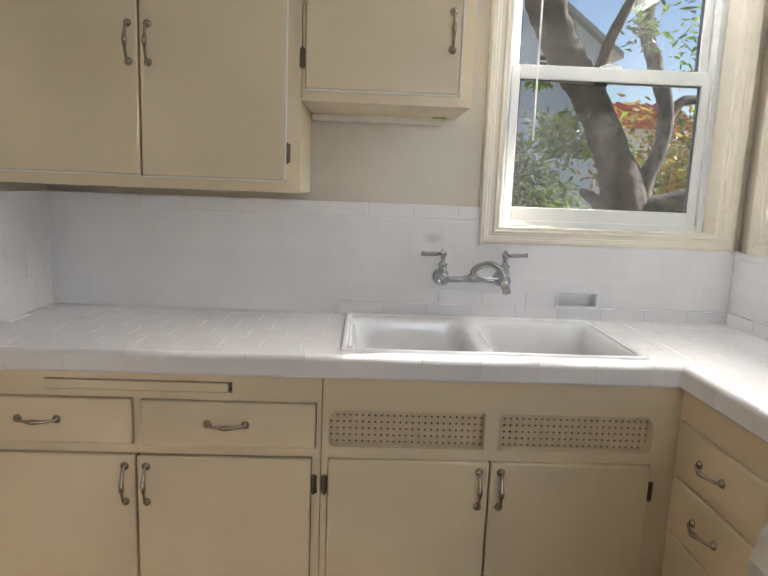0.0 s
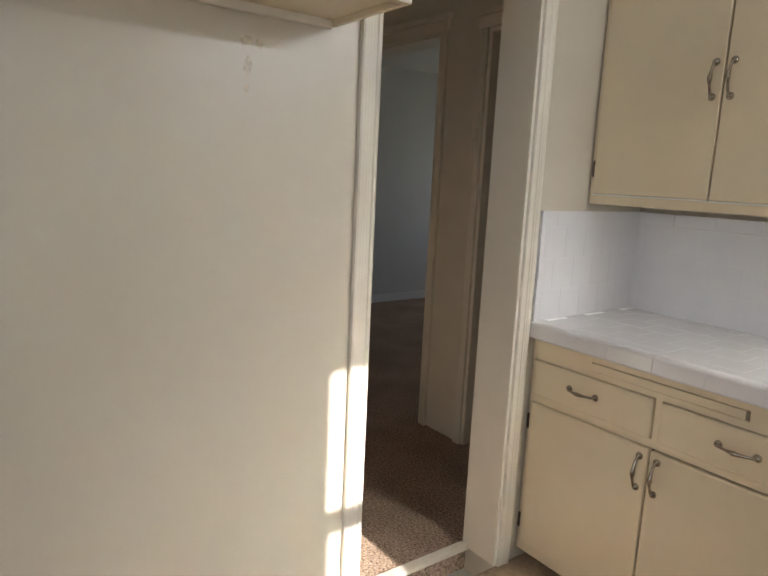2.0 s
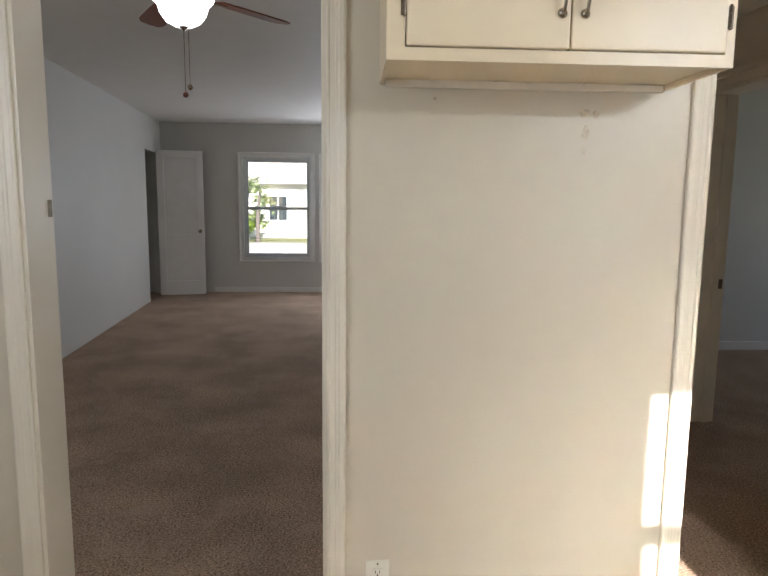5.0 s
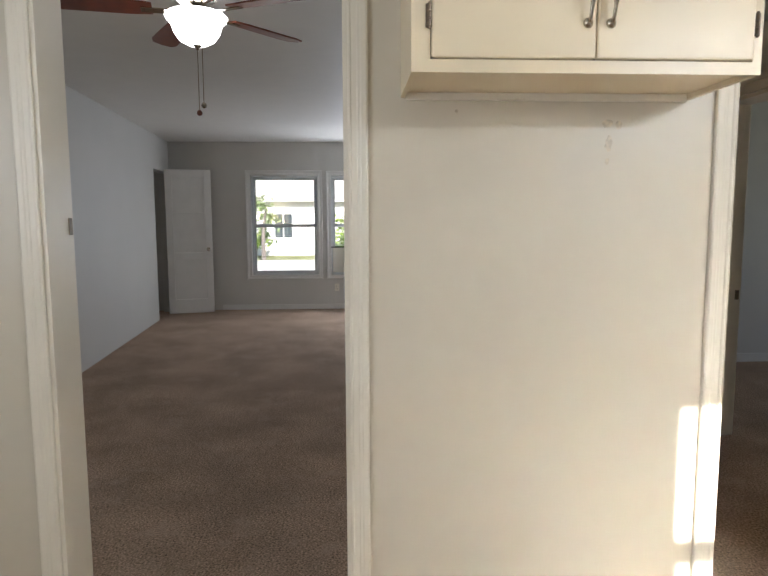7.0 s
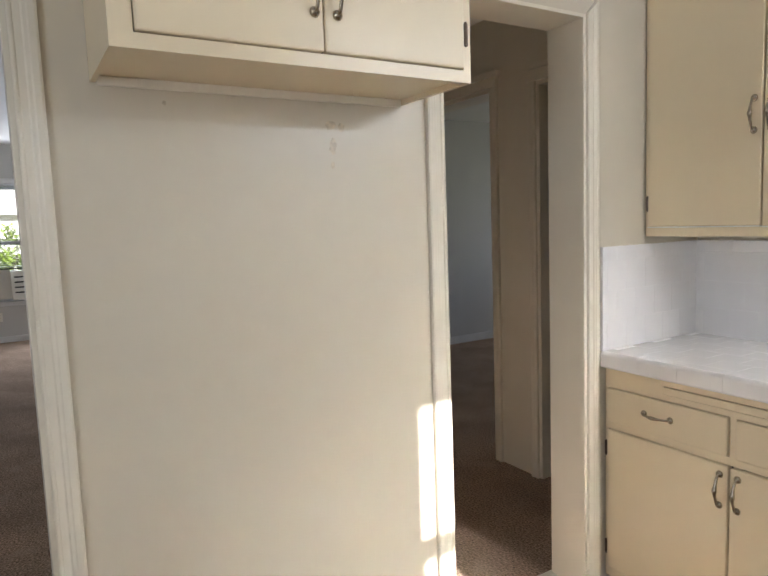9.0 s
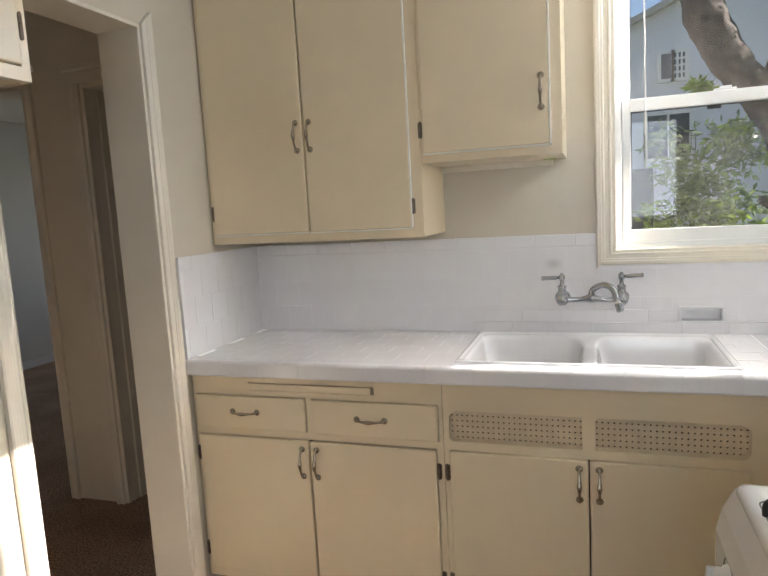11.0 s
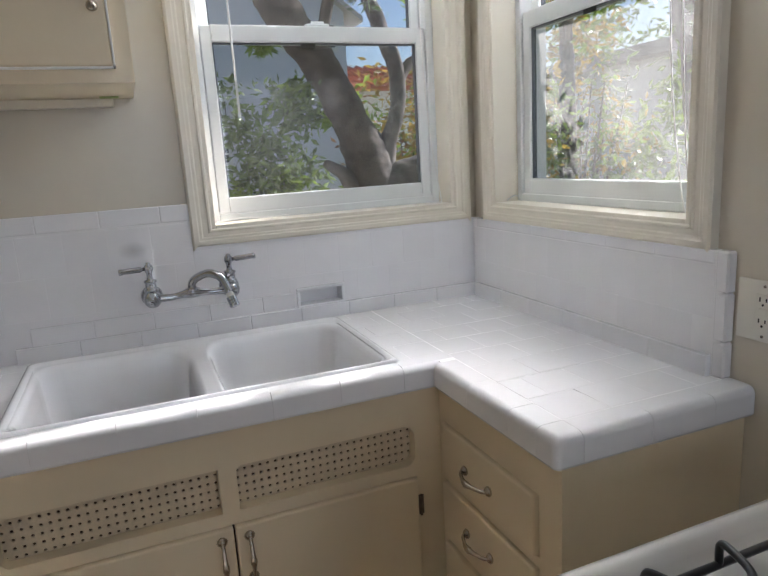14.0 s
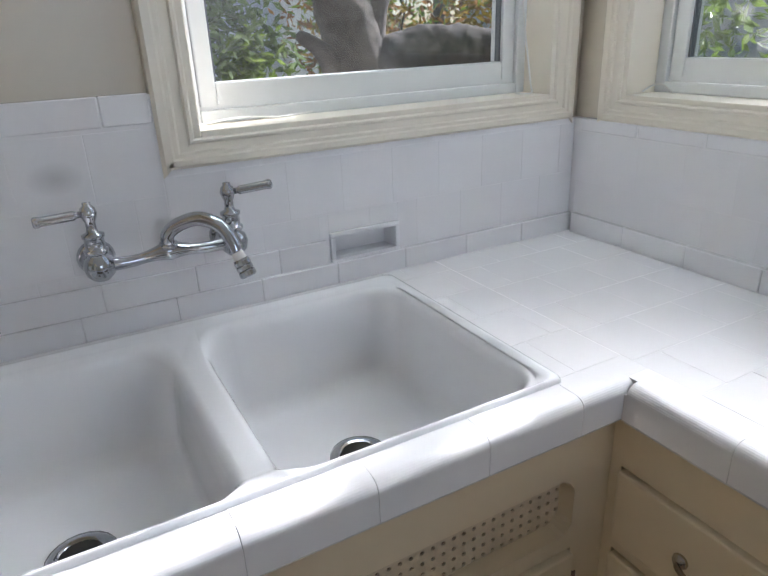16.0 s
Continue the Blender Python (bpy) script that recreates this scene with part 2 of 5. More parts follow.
def box(bm, x0, x1, y0, y1, z0, z1, bevel=0.0, seg=2, m=None):
    r = bmesh.ops.create_cube(bm, size=1.0)
    vs = r["verts"]
    bmesh.ops.transform(bm, matrix=Matrix.Translation(((x0 + x1) / 2, (y0 + y1) / 2, (z0 + z1) / 2)) @ Matrix.Diagonal((abs(x1 - x0), abs(y1 - y0), abs(z1 - z0), 1)), verts=vs)
    if m is not None:
        bmesh.ops.transform(bm, matrix=m, verts=vs)
    if bevel:
        es = list({e for v in vs for e in v.link_edges})
        bmesh.ops.bevel(bm, geom=es, offset=bevel, segments=seg, affect='EDGES', profile=0.6)
    return bm


def cyl(bm, p0, p1, r0, r1=None, n=16, caps=True):
    p0, p1 = Vector(p0), Vector(p1)
    r1 = r0 if r1 is None else r1
    d = p1 - p0
    m = Matrix.Translation((p0 + p1) / 2) @ d.to_track_quat('Z', 'Y').to_matrix().to_4x4()
    bmesh.ops.create_cone(bm, cap_ends=caps, segments=n, radius1=r0, radius2=r1, depth=d.length, matrix=m)
    return bm


def lathe(bm, profile, origin, axis=(0, 0, 1), n=20):
    """Turns a profile of (radius, height) round an axis."""
    rot = Vector(axis).to_track_quat('Z', 'Y').to_matrix()
    rings = []
    for r, h in profile:
        if r < 1e-6:
            rings.append([bm.verts.new(Vector(origin) + rot @ Vector((0, 0, h)))])
        else:
            rings.append([bm.verts.new(Vector(origin) + rot @ Vector((r * math.cos(2 * math.pi * i / n), r * math.sin(2 * math.pi * i / n), h))) for i in range(n)])
    for a, b in zip(rings, rings[1:]):
        for i in range(n):
            j = (i + 1) % n
            if len(a) == 1 and len(b) == 1:
                continue
            if len(a) == 1:
                bm.faces.new((a[0], b[i], b[j]))
            elif len(b) == 1:
                bm.faces.new((a[i], a[j], b[0]))
            else:
                bm.faces.new((a[i], a[j], b[j], b[i]))
    return bm


def spline(pts, per=6, closed=False):
    """A smooth line through points."""
    P = [Vector(p) for p in pts]
    n = len(P)
    out = []
    last = n if closed else n - 1
    for i in range(last):
        a = P[(i - 1) % n] if closed or i > 0 else P[0]
        b, c = P[i], P[(i + 1) % n]
        d = P[(i + 2) % n] if closed or i + 2 < n else P[-1]
        for k in range(per):
            t = k / per
            out.append(0.5 * ((2 * b) + (c - a) * t + (2 * a - 5 * b + 4 * c - d) * t * t + (3 * b - a - 3 * c + d) * t ** 3))
    if not closed:
        out.append(P[-1])
    return out


def tube(bm, pts, radius, n=8, closed=False, flat=1.0):
    """A round bar along a line; radius may be a list."""
    P = [Vector(p) for p in pts]
    m = len(P)
    rad = radius if isinstance(radius, (list, tuple)) else [radius] * m
    rings = []
    up = None
    for i in range(m):
        if closed:
            t = (P[(i + 1) % m] - P[i - 1]).normalized()
        else:
            t = (P[min(i + 1, m - 1)] - P[max(i - 1, 0)]).normalized()
        if up is None:
            up = Vector((0, 0, 1)) if abs(t.z) < 0.9 else Vector((1, 0, 0))
        side = t.cross(up)
        if side.length < 1e-5:
            side = t.cross(Vector((1, 0.3, 0)))
        side.normalize()
        up = side.cross(t).normalized()
        rings.append([bm.verts.new(P[i] + rad[i] * (math.cos(2 * math.pi * k / n) * side + flat * math.sin(2 * math.pi * k / n) * up)) for k in range(n)])
    pairs = list(zip(rings, rings[1:])) + ([(rings[-1], rings[0])] if closed else [])
    for a, b in pairs:
        for k in range(n):
            bm.faces.new((a[k], a[(k + 1) % n], b[(k + 1) % n], b[k]))
    if not closed:
        bm.faces.new(rings[0][::-1])
        bm.faces.new(rings[-1])
    return bm


def wall(name, p0, p1, thick, z0, z1, mat, openings=(), label="", kind="structure"):
    """A wall from p0 to p1, its body to the left of that line, with openings (u0, u1, z0, z1)."""
    p0, p1 = Vector((*p0, 0)), Vector((*p1, 0))
    length = (p1 - p0).length
    m = Matrix.Translation(p0) @ Matrix.Rotation(math.atan2(p1.y - p0.y, p1.x - p0.x), 4, 'Z')
    bm = B()
    cuts = sorted({0.0, length, *(u for o in openings for u in o[:2])})
    for a, b in zip(cuts, cuts[1:]):
        mid = (a + b) / 2
        spans = [(z0, z1)]
        for o in openings:
            if o[0] < mid < o[1]:
                spans = [s for lo, hi in spans for s in ((lo, min(hi, o[2])), (max(lo, o[3]), hi)) if s[1] - s[0] > 1e-4]
        for lo, hi in spans:
            box(bm, a, b, 0, thick, lo, hi, m=m)
    bmesh.ops.remove_doubles(bm, verts=bm.verts, dist=1e-5)
    return single(name, bm, mat, label or "painted plaster wall", "wall", kind)


def moulding(bm, profile, p0, p1, across, out, mitre0=0.0, mitre1=0.0):
    """A profile of (across, out) drawn from p0 to p1; the mitres lengthen an end by that much per metre across."""
    p0, p1, across, out = Vector(p0), Vector(p1), Vector(across), Vector(out)
    way = (p1 - p0).normalized()
    a = [bm.verts.new(p0 + across * u + out * v - way * mitre0 * u) for u, v in profile]
    b = [bm.verts.new(p1 + across * u + out * v + way * mitre1 * u) for u, v in profile]
    n = len(profile)
    for i in range(n):
        j = (i + 1) % n
        bm.faces.new((a[i], a[j], b[j], b[i]))
    bm.faces.new(a[::-1])
    bm.faces.new(b)
    return bm


def casing_profile(w, d):
    """A moulded door or window casing of width w and depth d: the inner edge first."""
    return [(0, 0), (0, d * 0.78), (w * 0.06, d * 0.90), (w * 0.14, d * 0.90), (w * 0.20, d * 0.76), (w * 0.44, d * 0.78), (w * 0.51, d * 0.90), (w * 0.62, d * 0.91),
            (w * 0.69, d), (w * 0.90, d), (w, d * 0.84), (w, 0)]

# ---- plan ----
WEST, EAST, NORTH, SOUTH, CEIL = -1.08, 1.295, 2.77, -1.2, 2.5
TILE_N, TILE_E = 2.75, 1.272
TOP, EDGE_Y, EDGE_X, PEN_Y = 0.911, 2.183, 0.826, 1.728
W_BOT, W_TOP, W_CAS = 1.214, 2.29, 1.170
SOAP = (0.654, 0.806, 0.950, 1.012)

# ---- shell ----
wall("wall_north", (-1.24, NORTH), (1.45, NORTH), 0.16, -0.1, CEIL, M_WALL, [(0.43 + 1.24, 1.205 + 1.24, W_BOT, W_TOP), (SOAP[0] + 0.002 + 1.24, SOAP[1] - 0.002 + 1.24, SOAP[2] + 0.002, SOAP[3] - 0.002)], "cream painted plaster wall above the sink")
wall("wall_east", (EAST, NORTH), (EAST, SOUTH - 0.15), 0.16, -0.1, CEIL, M_WALL, [(NORTH - 2.632, NORTH - 1.884, W_BOT, W_TOP)], "cream painted plaster wall behind the stove")
wall("wall_west", (WEST, SOUTH), (WEST, NORTH), 0.16, -0.1, CEIL + 0.1, M_WALL, [(-0.430 - SOUTH, 0.399 - SOUTH, -0.1, 2.10), (1.490 - SOUTH, 2.110 - SOUTH, -0.1, 2.085)], "cream painted kitchen wall with two doorways")
# Window opening added out of sight, for the south fill lamp.
wall("wall_south", (EAST, SOUTH), (WEST - 0.16, SOUTH), 0.15, -0.1, CEIL, M_WALL, [(EAST - 1.15, EAST - 0.19, 1.16, 2.16)], "cream kitchen wall with an unseen, added window")
single("ceiling", box(B(), WEST - 0.16, EAST + 0.16, SOUTH - 0.15, NORTH + 0.16, CEIL, CEIL + 0.1), M_CEIL, "cream painted kitchen ceiling", "ceiling", "structure")
floor = single("floor", box(B(), WEST, EAST, SOUTH, NORTH, -0.1, -0.004), M_VINYLFLOOR, "brown sheet flooring of the kitchen", "floor", "structure")
single("threshold", box(B(), WEST - 0.175, WEST - 0.135, 1.49, 2.11, -0.01, 0.008, 0.003), M_TRIM, "pale wooden threshold strip in the hall doorway", "threshold", "structure")

# hall and the room beyond it
single("floor_hall", box(B(), -5.4, WEST - 0.155, 1.3, 6.4, -0.1, 0.0), M_CARPET, "brown-grey cut pile carpet", "carpet", "structure")
wall("wall_hall_north", (-5.3, 2.725), (WEST - 0.16, 2.725), 0.15, -0.1, CEIL, M_TRIM, [(5.3 - 3.17, 5.3 - 2.27, -0.1, 2.12), (5.3 - 1.93, 5.3 - 1.29, -0.1, 2.09)], "cream hall wall with two doorways")
wall("wall_hall_south", (WEST - 0.16, 1.3), (-3.7, 1.3), 0.12, -0.1, CEIL, M_TRIM)
wall("wall_hall_west", (-3.7, 2.725), (-3.7, 1.3), -0.12, -0.1, CEIL, M_TRIM)
wall("wall_bedroom_west", (-5.18, 2.6), (-5.18, 6.3), 0.12, -0.1, CEIL, M_LWALL, (), "grey-white bedroom wall")
# Opening assumed, out of sight, to hold the bedroom's added lamp.
wall("wall_bedroom_north", (-5.3, 6.2), (-1.9, 6.2), 0.15, -0.1, CEIL, M_LWALL, [(0.9, 2.5, 0.9, 2.1)], "grey-white bedroom wall with an assumed, unseen window opening")
wall("wall_bedroom_east", (-2.13, 6.2), (-2.13, 2.875), 0.1, -0.1, CEIL, M_LWALL)
single("ceiling_hall", box(B(), -5.4, WEST - 0.16, 1.18, 6.4, CEIL, CEIL + 0.1), M_CEIL, "white ceiling of the hall and bedroom", "ceiling", "structure")
single("baseboard_bedroom", box(B(), -5.178, -5.163, 2.9, 6.2, 0.0, 0.085, 0.003), M_LTRIM, "white painted baseboard", "baseboard", "structure")

# living room, a little out of square with the kitchen
LV_FAR, LV_N = -9.2, 1.2
single("floor_living", box(B(), -9.4, WEST - 0.0, -2.6, 1.28, -0.1, -0.001), M_CARPET, "brown-grey cut pile carpet with footmarks", "carpet", "structure")
wall("wall_living_west", (LV_FAR, -2.6), (LV_FAR, 1.4), 0.18, -0.1, 2.62, M_LWALL, [(2.6 - 1.14, 2.6 - 0.085, 0.53, 2.10), (2.6 + 0.095, 2.6 + 1.15, 0.53, 2.10)], "grey-white living room wall with a window pair")
wall("wall_living_south", (WEST - 0.16, -1.955), (-9.4, -2.50), -0.12, -0.1, 2.62, M_LWALL, [(7.0, 7.83, -0.1, 2.12)], "grey-white living room wall with a doorway")
wall("wall_living_north", (-9.2, LV_N), (WEST - 0.16, LV_N), 0.08, -0.1, 2.62, M_LWALL)
single("ceiling_living", box(B(), -9.4, WEST - 0.16, -2.6, 1.3, 2.60, 2.72), M_CEIL, "white living room ceiling", "ceiling", "structure")
wall("wall_entry", (-7.6, -3.3), (-9.6, -3.3), -0.1, -0.1, 2.62, M_LWALL)
wall("wall_entry_side", (-9.4, -2.4), (-9.4, -3.3), -0.1, -0.1, 2.62, M_LWALL)
wall("wall_entry_end", (-7.7, -3.3), (-7.7, -2.45), -0.1, -0.1, 2.62, M_LWALL)
single("floor_entry", box(B(), -9.5, -7.6, -3.4, -2.40, -0.1, -0.003), M_CARPET, "brown carpet in the entry closet", "carpet", "structure")
single("ceiling_entry", box(B(), -9.5, -7.6, -3.4, -2.40, 2.605, 2.7), M_CEIL, "white closet ceiling", "ceiling", "structure")
single("baseboard_living", box(B(), LV_FAR + 0.001, LV_FAR + 0.015, -1.6, LV_N, 0.0, 0.08, 0.003), M_LTRIM, "white painted baseboard", "baseboard", "structure")


def door_trim(name, y0, y1, top, x, sign, w, d, mat, label, sides="lrt"):
    """Casing round a doorway in a wall that runs along y; sign is the way out of the wall."""
    t = new(name)
    t.location = (x, (y0 + y1) / 2, 0)
    tagged(t, label, "door casing", "", "structure")
    p = casing_profile(w, d)
    if "l" in sides:
        part("casing_side", moulding(B(), p, (x, y0, 0.0), (x, y0, top), (0, -1, 0), (sign, 0, 0), 0, 1), mat, t)
    if "r" in sides:
        part("casing_side", moulding(B(), p, (x, y1, 0.0), (x, y1, top), (0, 1, 0), (sign, 0, 0), 0, 1), mat, t)
    if "t" in sides:
        part("casing_head", moulding(B(), p, (x, y0, top), (x, y1, top), (0, 0, 1), (sign, 0, 0), 1, 1), mat, t)
    return t


door_trim("trim_living_doorway", -0.430, 0.399, 2.10, WEST, 1, 0.056, 0.017, M_TRIM, "moulded cream casing round the living room doorway")
door_trim("trim_hall_doorway", 1.490, 2.110, 2.085, WEST, 1, 0.055, 0.017, M_TRIM, "moulded cream casing round the hall doorway", "lr")
for nm, y0, y1, top in (("jamb_living_doorway", -0.430, 0.399, 2.10), ("jamb_hall_doorway", 1.490, 2.110, 2.085)):
    t = new(nm)
    t.location = (WEST - 0.08, y0, 0)
    tagged(t, "cream painted doorway lining", "door frame", "", "structure")
    for s, ya, yb in (("a", y0 - 0.001, y0 + 0.012), ("b", y1 - 0.012, y1 + 0.001)):
        part("jamb_side", box(B(), WEST - 0.163, WEST + 0.004, ya, yb, 0.0, top, 0.002), M_TRIM, t)
    part("jamb_head", box(B(), WEST - 0.163, WEST + 0.004, y0 + 0.012, y1 - 0.012, top - 0.012, top + 0.001, 0.002), M_TRIM, t)
    if y0 < 0:
        part("strike_plate", box(B(), WEST - 0.150, WEST - 0.128, y0 + 0.012, y0 + 0.0155, 1.362, 1.412, 0.001), M_NICKEL, t, "nickel strike plate")


def hall_trim(name, x0, x1, top, label):
    t = new(name)
    t.location = ((x0 + x1) / 2, 2.725, 0)
    tagged(t, label, "door casing", "", "structure")
    p = casing_profile(0.05, 0.02)
    part("casing_side", moulding(B(), p, (x0, 2.725, 0), (x0, 2.725, top), (-1, 0, 0), (0, -1, 0), 0, 0.0), M_TRIM, t)
    part("casing_side", moulding(B(), p, (x1, 2.725, 0), (x1, 2.725, top), (1, 0, 0), (0, -1, 0), 0, 0.0), M_TRIM, t)
    head = B()
    box(head, x0 - 0.055, x1 + 0.055, 2.702, 2.725, top, top + 0.055, 0.003)
    box(head, x0 - 0.075, x1 + 0.075, 2.688, 2.725, top + 0.055, top + 0.085, 0.006)
    part("casing_head", head, M_TRIM, t)
    for xa, xb in ((x0 - 0.001, x0 + 0.02), (x1 - 0.02, x1 + 0.001)):
        part("jamb_side", box(B(), xa, xb, 2.722, 2.885, 0.0, top, 0.003), M_TRIM, t)
    part("jamb_head", box(B(), x0 + 0.02, x1 - 0.02, 2.722, 2.885, top - 0.02, top, 0.002), M_TRIM, t)
    stop = B()
    box(stop, x0 + 0.019, x0 + 0.032, 2.80, 2.84, 0.0, top - 0.02, 0.002)
    part("door_stop", stop, M_TRIM, t)
    return t


bed = hall_trim("trim_bedroom_doorway", -3.17, -2.27, 2.12, "cream casing with crown head round the bedroom doorway")
part("strike_plate", box(B(), -3.15, -3.147, 2.845, 2.872, 0.89, 0.95, 0.001), M_BRONZE, bed, "tarnished strike plate")
hall_trim("trim_closet_doorway", -1.93, -1.29, 2.09, "cream casing with crown head round the linen closet")
single("wall_hook", tube(B(), spline([(-2.285, 2.86, 1.945), (-2.32, 2.86, 1.95), (-2.355, 2.86, 1.94), (-2.345, 2.86, 1.935)], 5), 0.006), M_BRONZE, "dark metal hook on the bedroom doorway", "hook")
closet = thing("linen_closet", (-1.6, 3.1, 0), "linen closet with cream shelves and dark brown lining", "closet")
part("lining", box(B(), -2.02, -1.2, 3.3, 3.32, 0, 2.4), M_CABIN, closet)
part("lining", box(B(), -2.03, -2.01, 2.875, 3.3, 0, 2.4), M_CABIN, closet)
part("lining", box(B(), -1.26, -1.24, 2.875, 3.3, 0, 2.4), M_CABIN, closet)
for z in (0.33, 0.8, 1.3, 1.88):
    part("shelf", box(B(), -2.01, -1.26, 2.93, 3.3, z, z + 0.045, 0.003), M_TRIM, closet)

# ---- kitchen windows ----
M_ID = Matrix.Identity(4)


def face(origin, u, v):
    """A frame of its own for a wall or cabinet face: u to the viewer's right, v into the wall."""
    m = Matrix.Identity(4)
    for i in range(3):
        m[i][0], m[i][1], m[i][2], m[i][3] = u[i], v[i], (0, 0, 1)[i], origin[i]
    return m


def moved(bm, m):
    bmesh.ops.transform(bm, matrix=m, verts=bm.verts)
    return bm


def sash_unit(name, m, w, z0, z1, mid, label, casing_w=0.058, proud=0.026, cords=(), wand=None, cut=None, casing=True, trim=None, depth=0.085, low_glass=None):
    trim = trim or M_TRIM
    t = new(name)
    t.location = m @ Vector((w / 2, 0, z0))
    tagged(t, label, "window", "", "structure")

    def put(nm, bm, mat, parent=None, lab="", soft=False):
        return part(nm, moved(bm, m), mat, parent or t, lab, soft)
    p = casing_profile(casing_w, proud)
    if casing:
        r_out = casing_w if cut is None else cut
        put("casing_side", moulding(B(), p, (0, 0, z0), (0, 0, z1), (-1, 0, 0), (0, -1, 0), 1, 1), trim)
        pr = [(min(a, r_out), b) for a, b in p]
        put("casing_side", moulding(B(), pr, (w, 0, z0), (w, 0, z1), (1, 0, 0), (0, -1, 0), 1, 1), trim)
        pb = casing_profile(0.046, proud)
        put("casing_bottom", moulding(B(), pb, (0, 0, z0), (w, 0, z0), (0, 0, -1), (0, -1, 0), casing_w / 0.046, r_out / 0.046), trim)
        put("casing_head", moulding(B(), p, (0, 0, z1), (w, 0, z1), (0, 0, 1), (0, -1, 0), 1, r_out / casing_w), trim)
    put("jamb_side", box(B(), -0.002, 0.012, -0.018, 0.16, z0, z1, 0.002), trim)
    put("jamb_side", box(B(), w - 0.012, w + 0.002, -0.018, 0.16, z0, z1, 0.002), trim)
    put("jamb_head", box(B(), 0.012, w - 0.012, -0.018, 0.16, z1 - 0.012, z1 + 0.001, 0.002), trim)
    put("window_sill", box(B(), 0.012, w - 0.012, -0.018, 0.16, z0 - 0.002, z0 + 0.01, 0.002), trim)
    a, c = 0.012, 0.036
    fr = B()
    for u0, u1 in ((a, c), (w - c, w - a)):
        box(fr, u0, u1, depth - 0.02, depth + 0.075, z0 + 0.01, z1 - 0.012, 0.003)
        box(fr, u0 + 0.004, u1 + 0.004, depth + 0.022, depth + 0.03, z0 + 0.02, z1 - 0.02)
    box(fr, c, w - c, depth - 0.02, depth + 0.075, z0 + 0.01, z0 + 0.032, 0.003)
    box(fr, c, w - c, depth - 0.012, depth - 0.004, z0 + 0.032, z0 + 0.04, 0.001)
    box(fr, c, w - c, depth - 0.02, depth + 0.075, z1 - 0.036, z1 - 0.012, 0.003)
    put("window_frame", fr, M_VINYL, None, "white vinyl frame")
    for nm, s0, s1, v in (("lower_sash", z0 + 0.036, mid, depth), ("upper_sash", mid - 0.045, z1 - 0.036, depth + 0.034)):
        low = nm == "lower_sash"
        sb = B()
        L, R, S = c + 0.002, w - c - 0.002, 0.032
        box(sb, L, L + S, v - 0.012, v + 0.016, s0, s1, 0.004)
        box(sb, R - S, R, v - 0.012, v + 0.016, s0, s1, 0.004)
        box(sb, L + S, R - S, v - 0.012, v + 0.016, s0, s0 + (0.042 if low else 0.045), 0.004)
        box(sb, L + S, R - S, v - 0.012 - (0.006 if low else 0), v + 0.016, s1 - (0.046 if low else 0.035), s1, 0.004)
        sash = put(nm, sb, M_VINYL, None, "white vinyl sash")
        zg0, zg1 = s0 + 0.042, s1 - (0.046 if low else 0.035)
        st = B()
        for u0, u1 in ((L + S, L + S + 0.004), (R - S - 0.004, R - S)):
            box(st, u0, u1, v - 0.004, v + 0.012, zg0, zg1)
        box(st, L + S, R - S, v - 0.004, v + 0.012, zg1 - 0.004, zg1)
        put("weatherstrip", st, M_ALU, sash, "dark grey spacer bar")
        pane = put("pane", box(B(), L + S, R - S, v + 0.002, v + 0.006, zg0, zg1), (low_glass or M_GLASS) if low else M_GLASS, sash, "clear glass pane")
        pane.visible_shadow = False
        if low:
            lk = B()
            box(lk, w / 2 - 0.038, w / 2 + 0.034, v - 0.012, v + 0.01, s1, s1 + 0.008, 0.003)
            box(lk, w / 2 - 0.02, w / 2 + 0.02, v - 0.006, v + 0.006, s1 + 0.008, s1 + 0.016, 0.003)
            put("sash_lock", lk, M_VINYL, sash, "white sash lock")
            sk = B()
            box(sk, w / 2 - 0.062, w / 2 - 0.016, v - 0.0165, v - 0.0135, s1 - 0.062, s1 - 0.050)
            put("label_strip", sk, M_SLOT, sash, "small black maker's strip")
    for pts in cords:
        put("blind_cord", tube(B(), spline(pts, 6), 0.0018, 5), M_CORD, None, "thin white blind cord")
    if wand:
        put("blind_wand", tube(B(), wand, 0.0035, 6), M_CORD, None, "clear-white blind wand")
    return t


F_N1 = face((0.43, NORTH, 0), (1, 0, 0), (0, 1, 0))
F_E1 = face((EAST, 2.632, 0), (0, -1, 0), (1, 0, 0))
sash_unit("window_1", F_N1, 0.775, W_BOT, W_TOP, 1.776, "white vinyl double-hung window with moulded cream casing", cut=0.060,
          cords=([(0.715, 0.055, 2.25), (0.712, 0.05, 1.75), (0.728, 0.045, 1.45), (0.748, 0.03, 1.26), (0.745, 0.02, 1.226), (0.71, 0.03, 1.227)],
                 [(0.02, 0.03, 1.228), (0.10, 0.05, 1.232), (0.17, 0.045, 1.227), (0.24, 0.055, 1.229)]),
          wand=[(0.115, 0.04, 2.26), (0.12, 0.035, 1.52)])
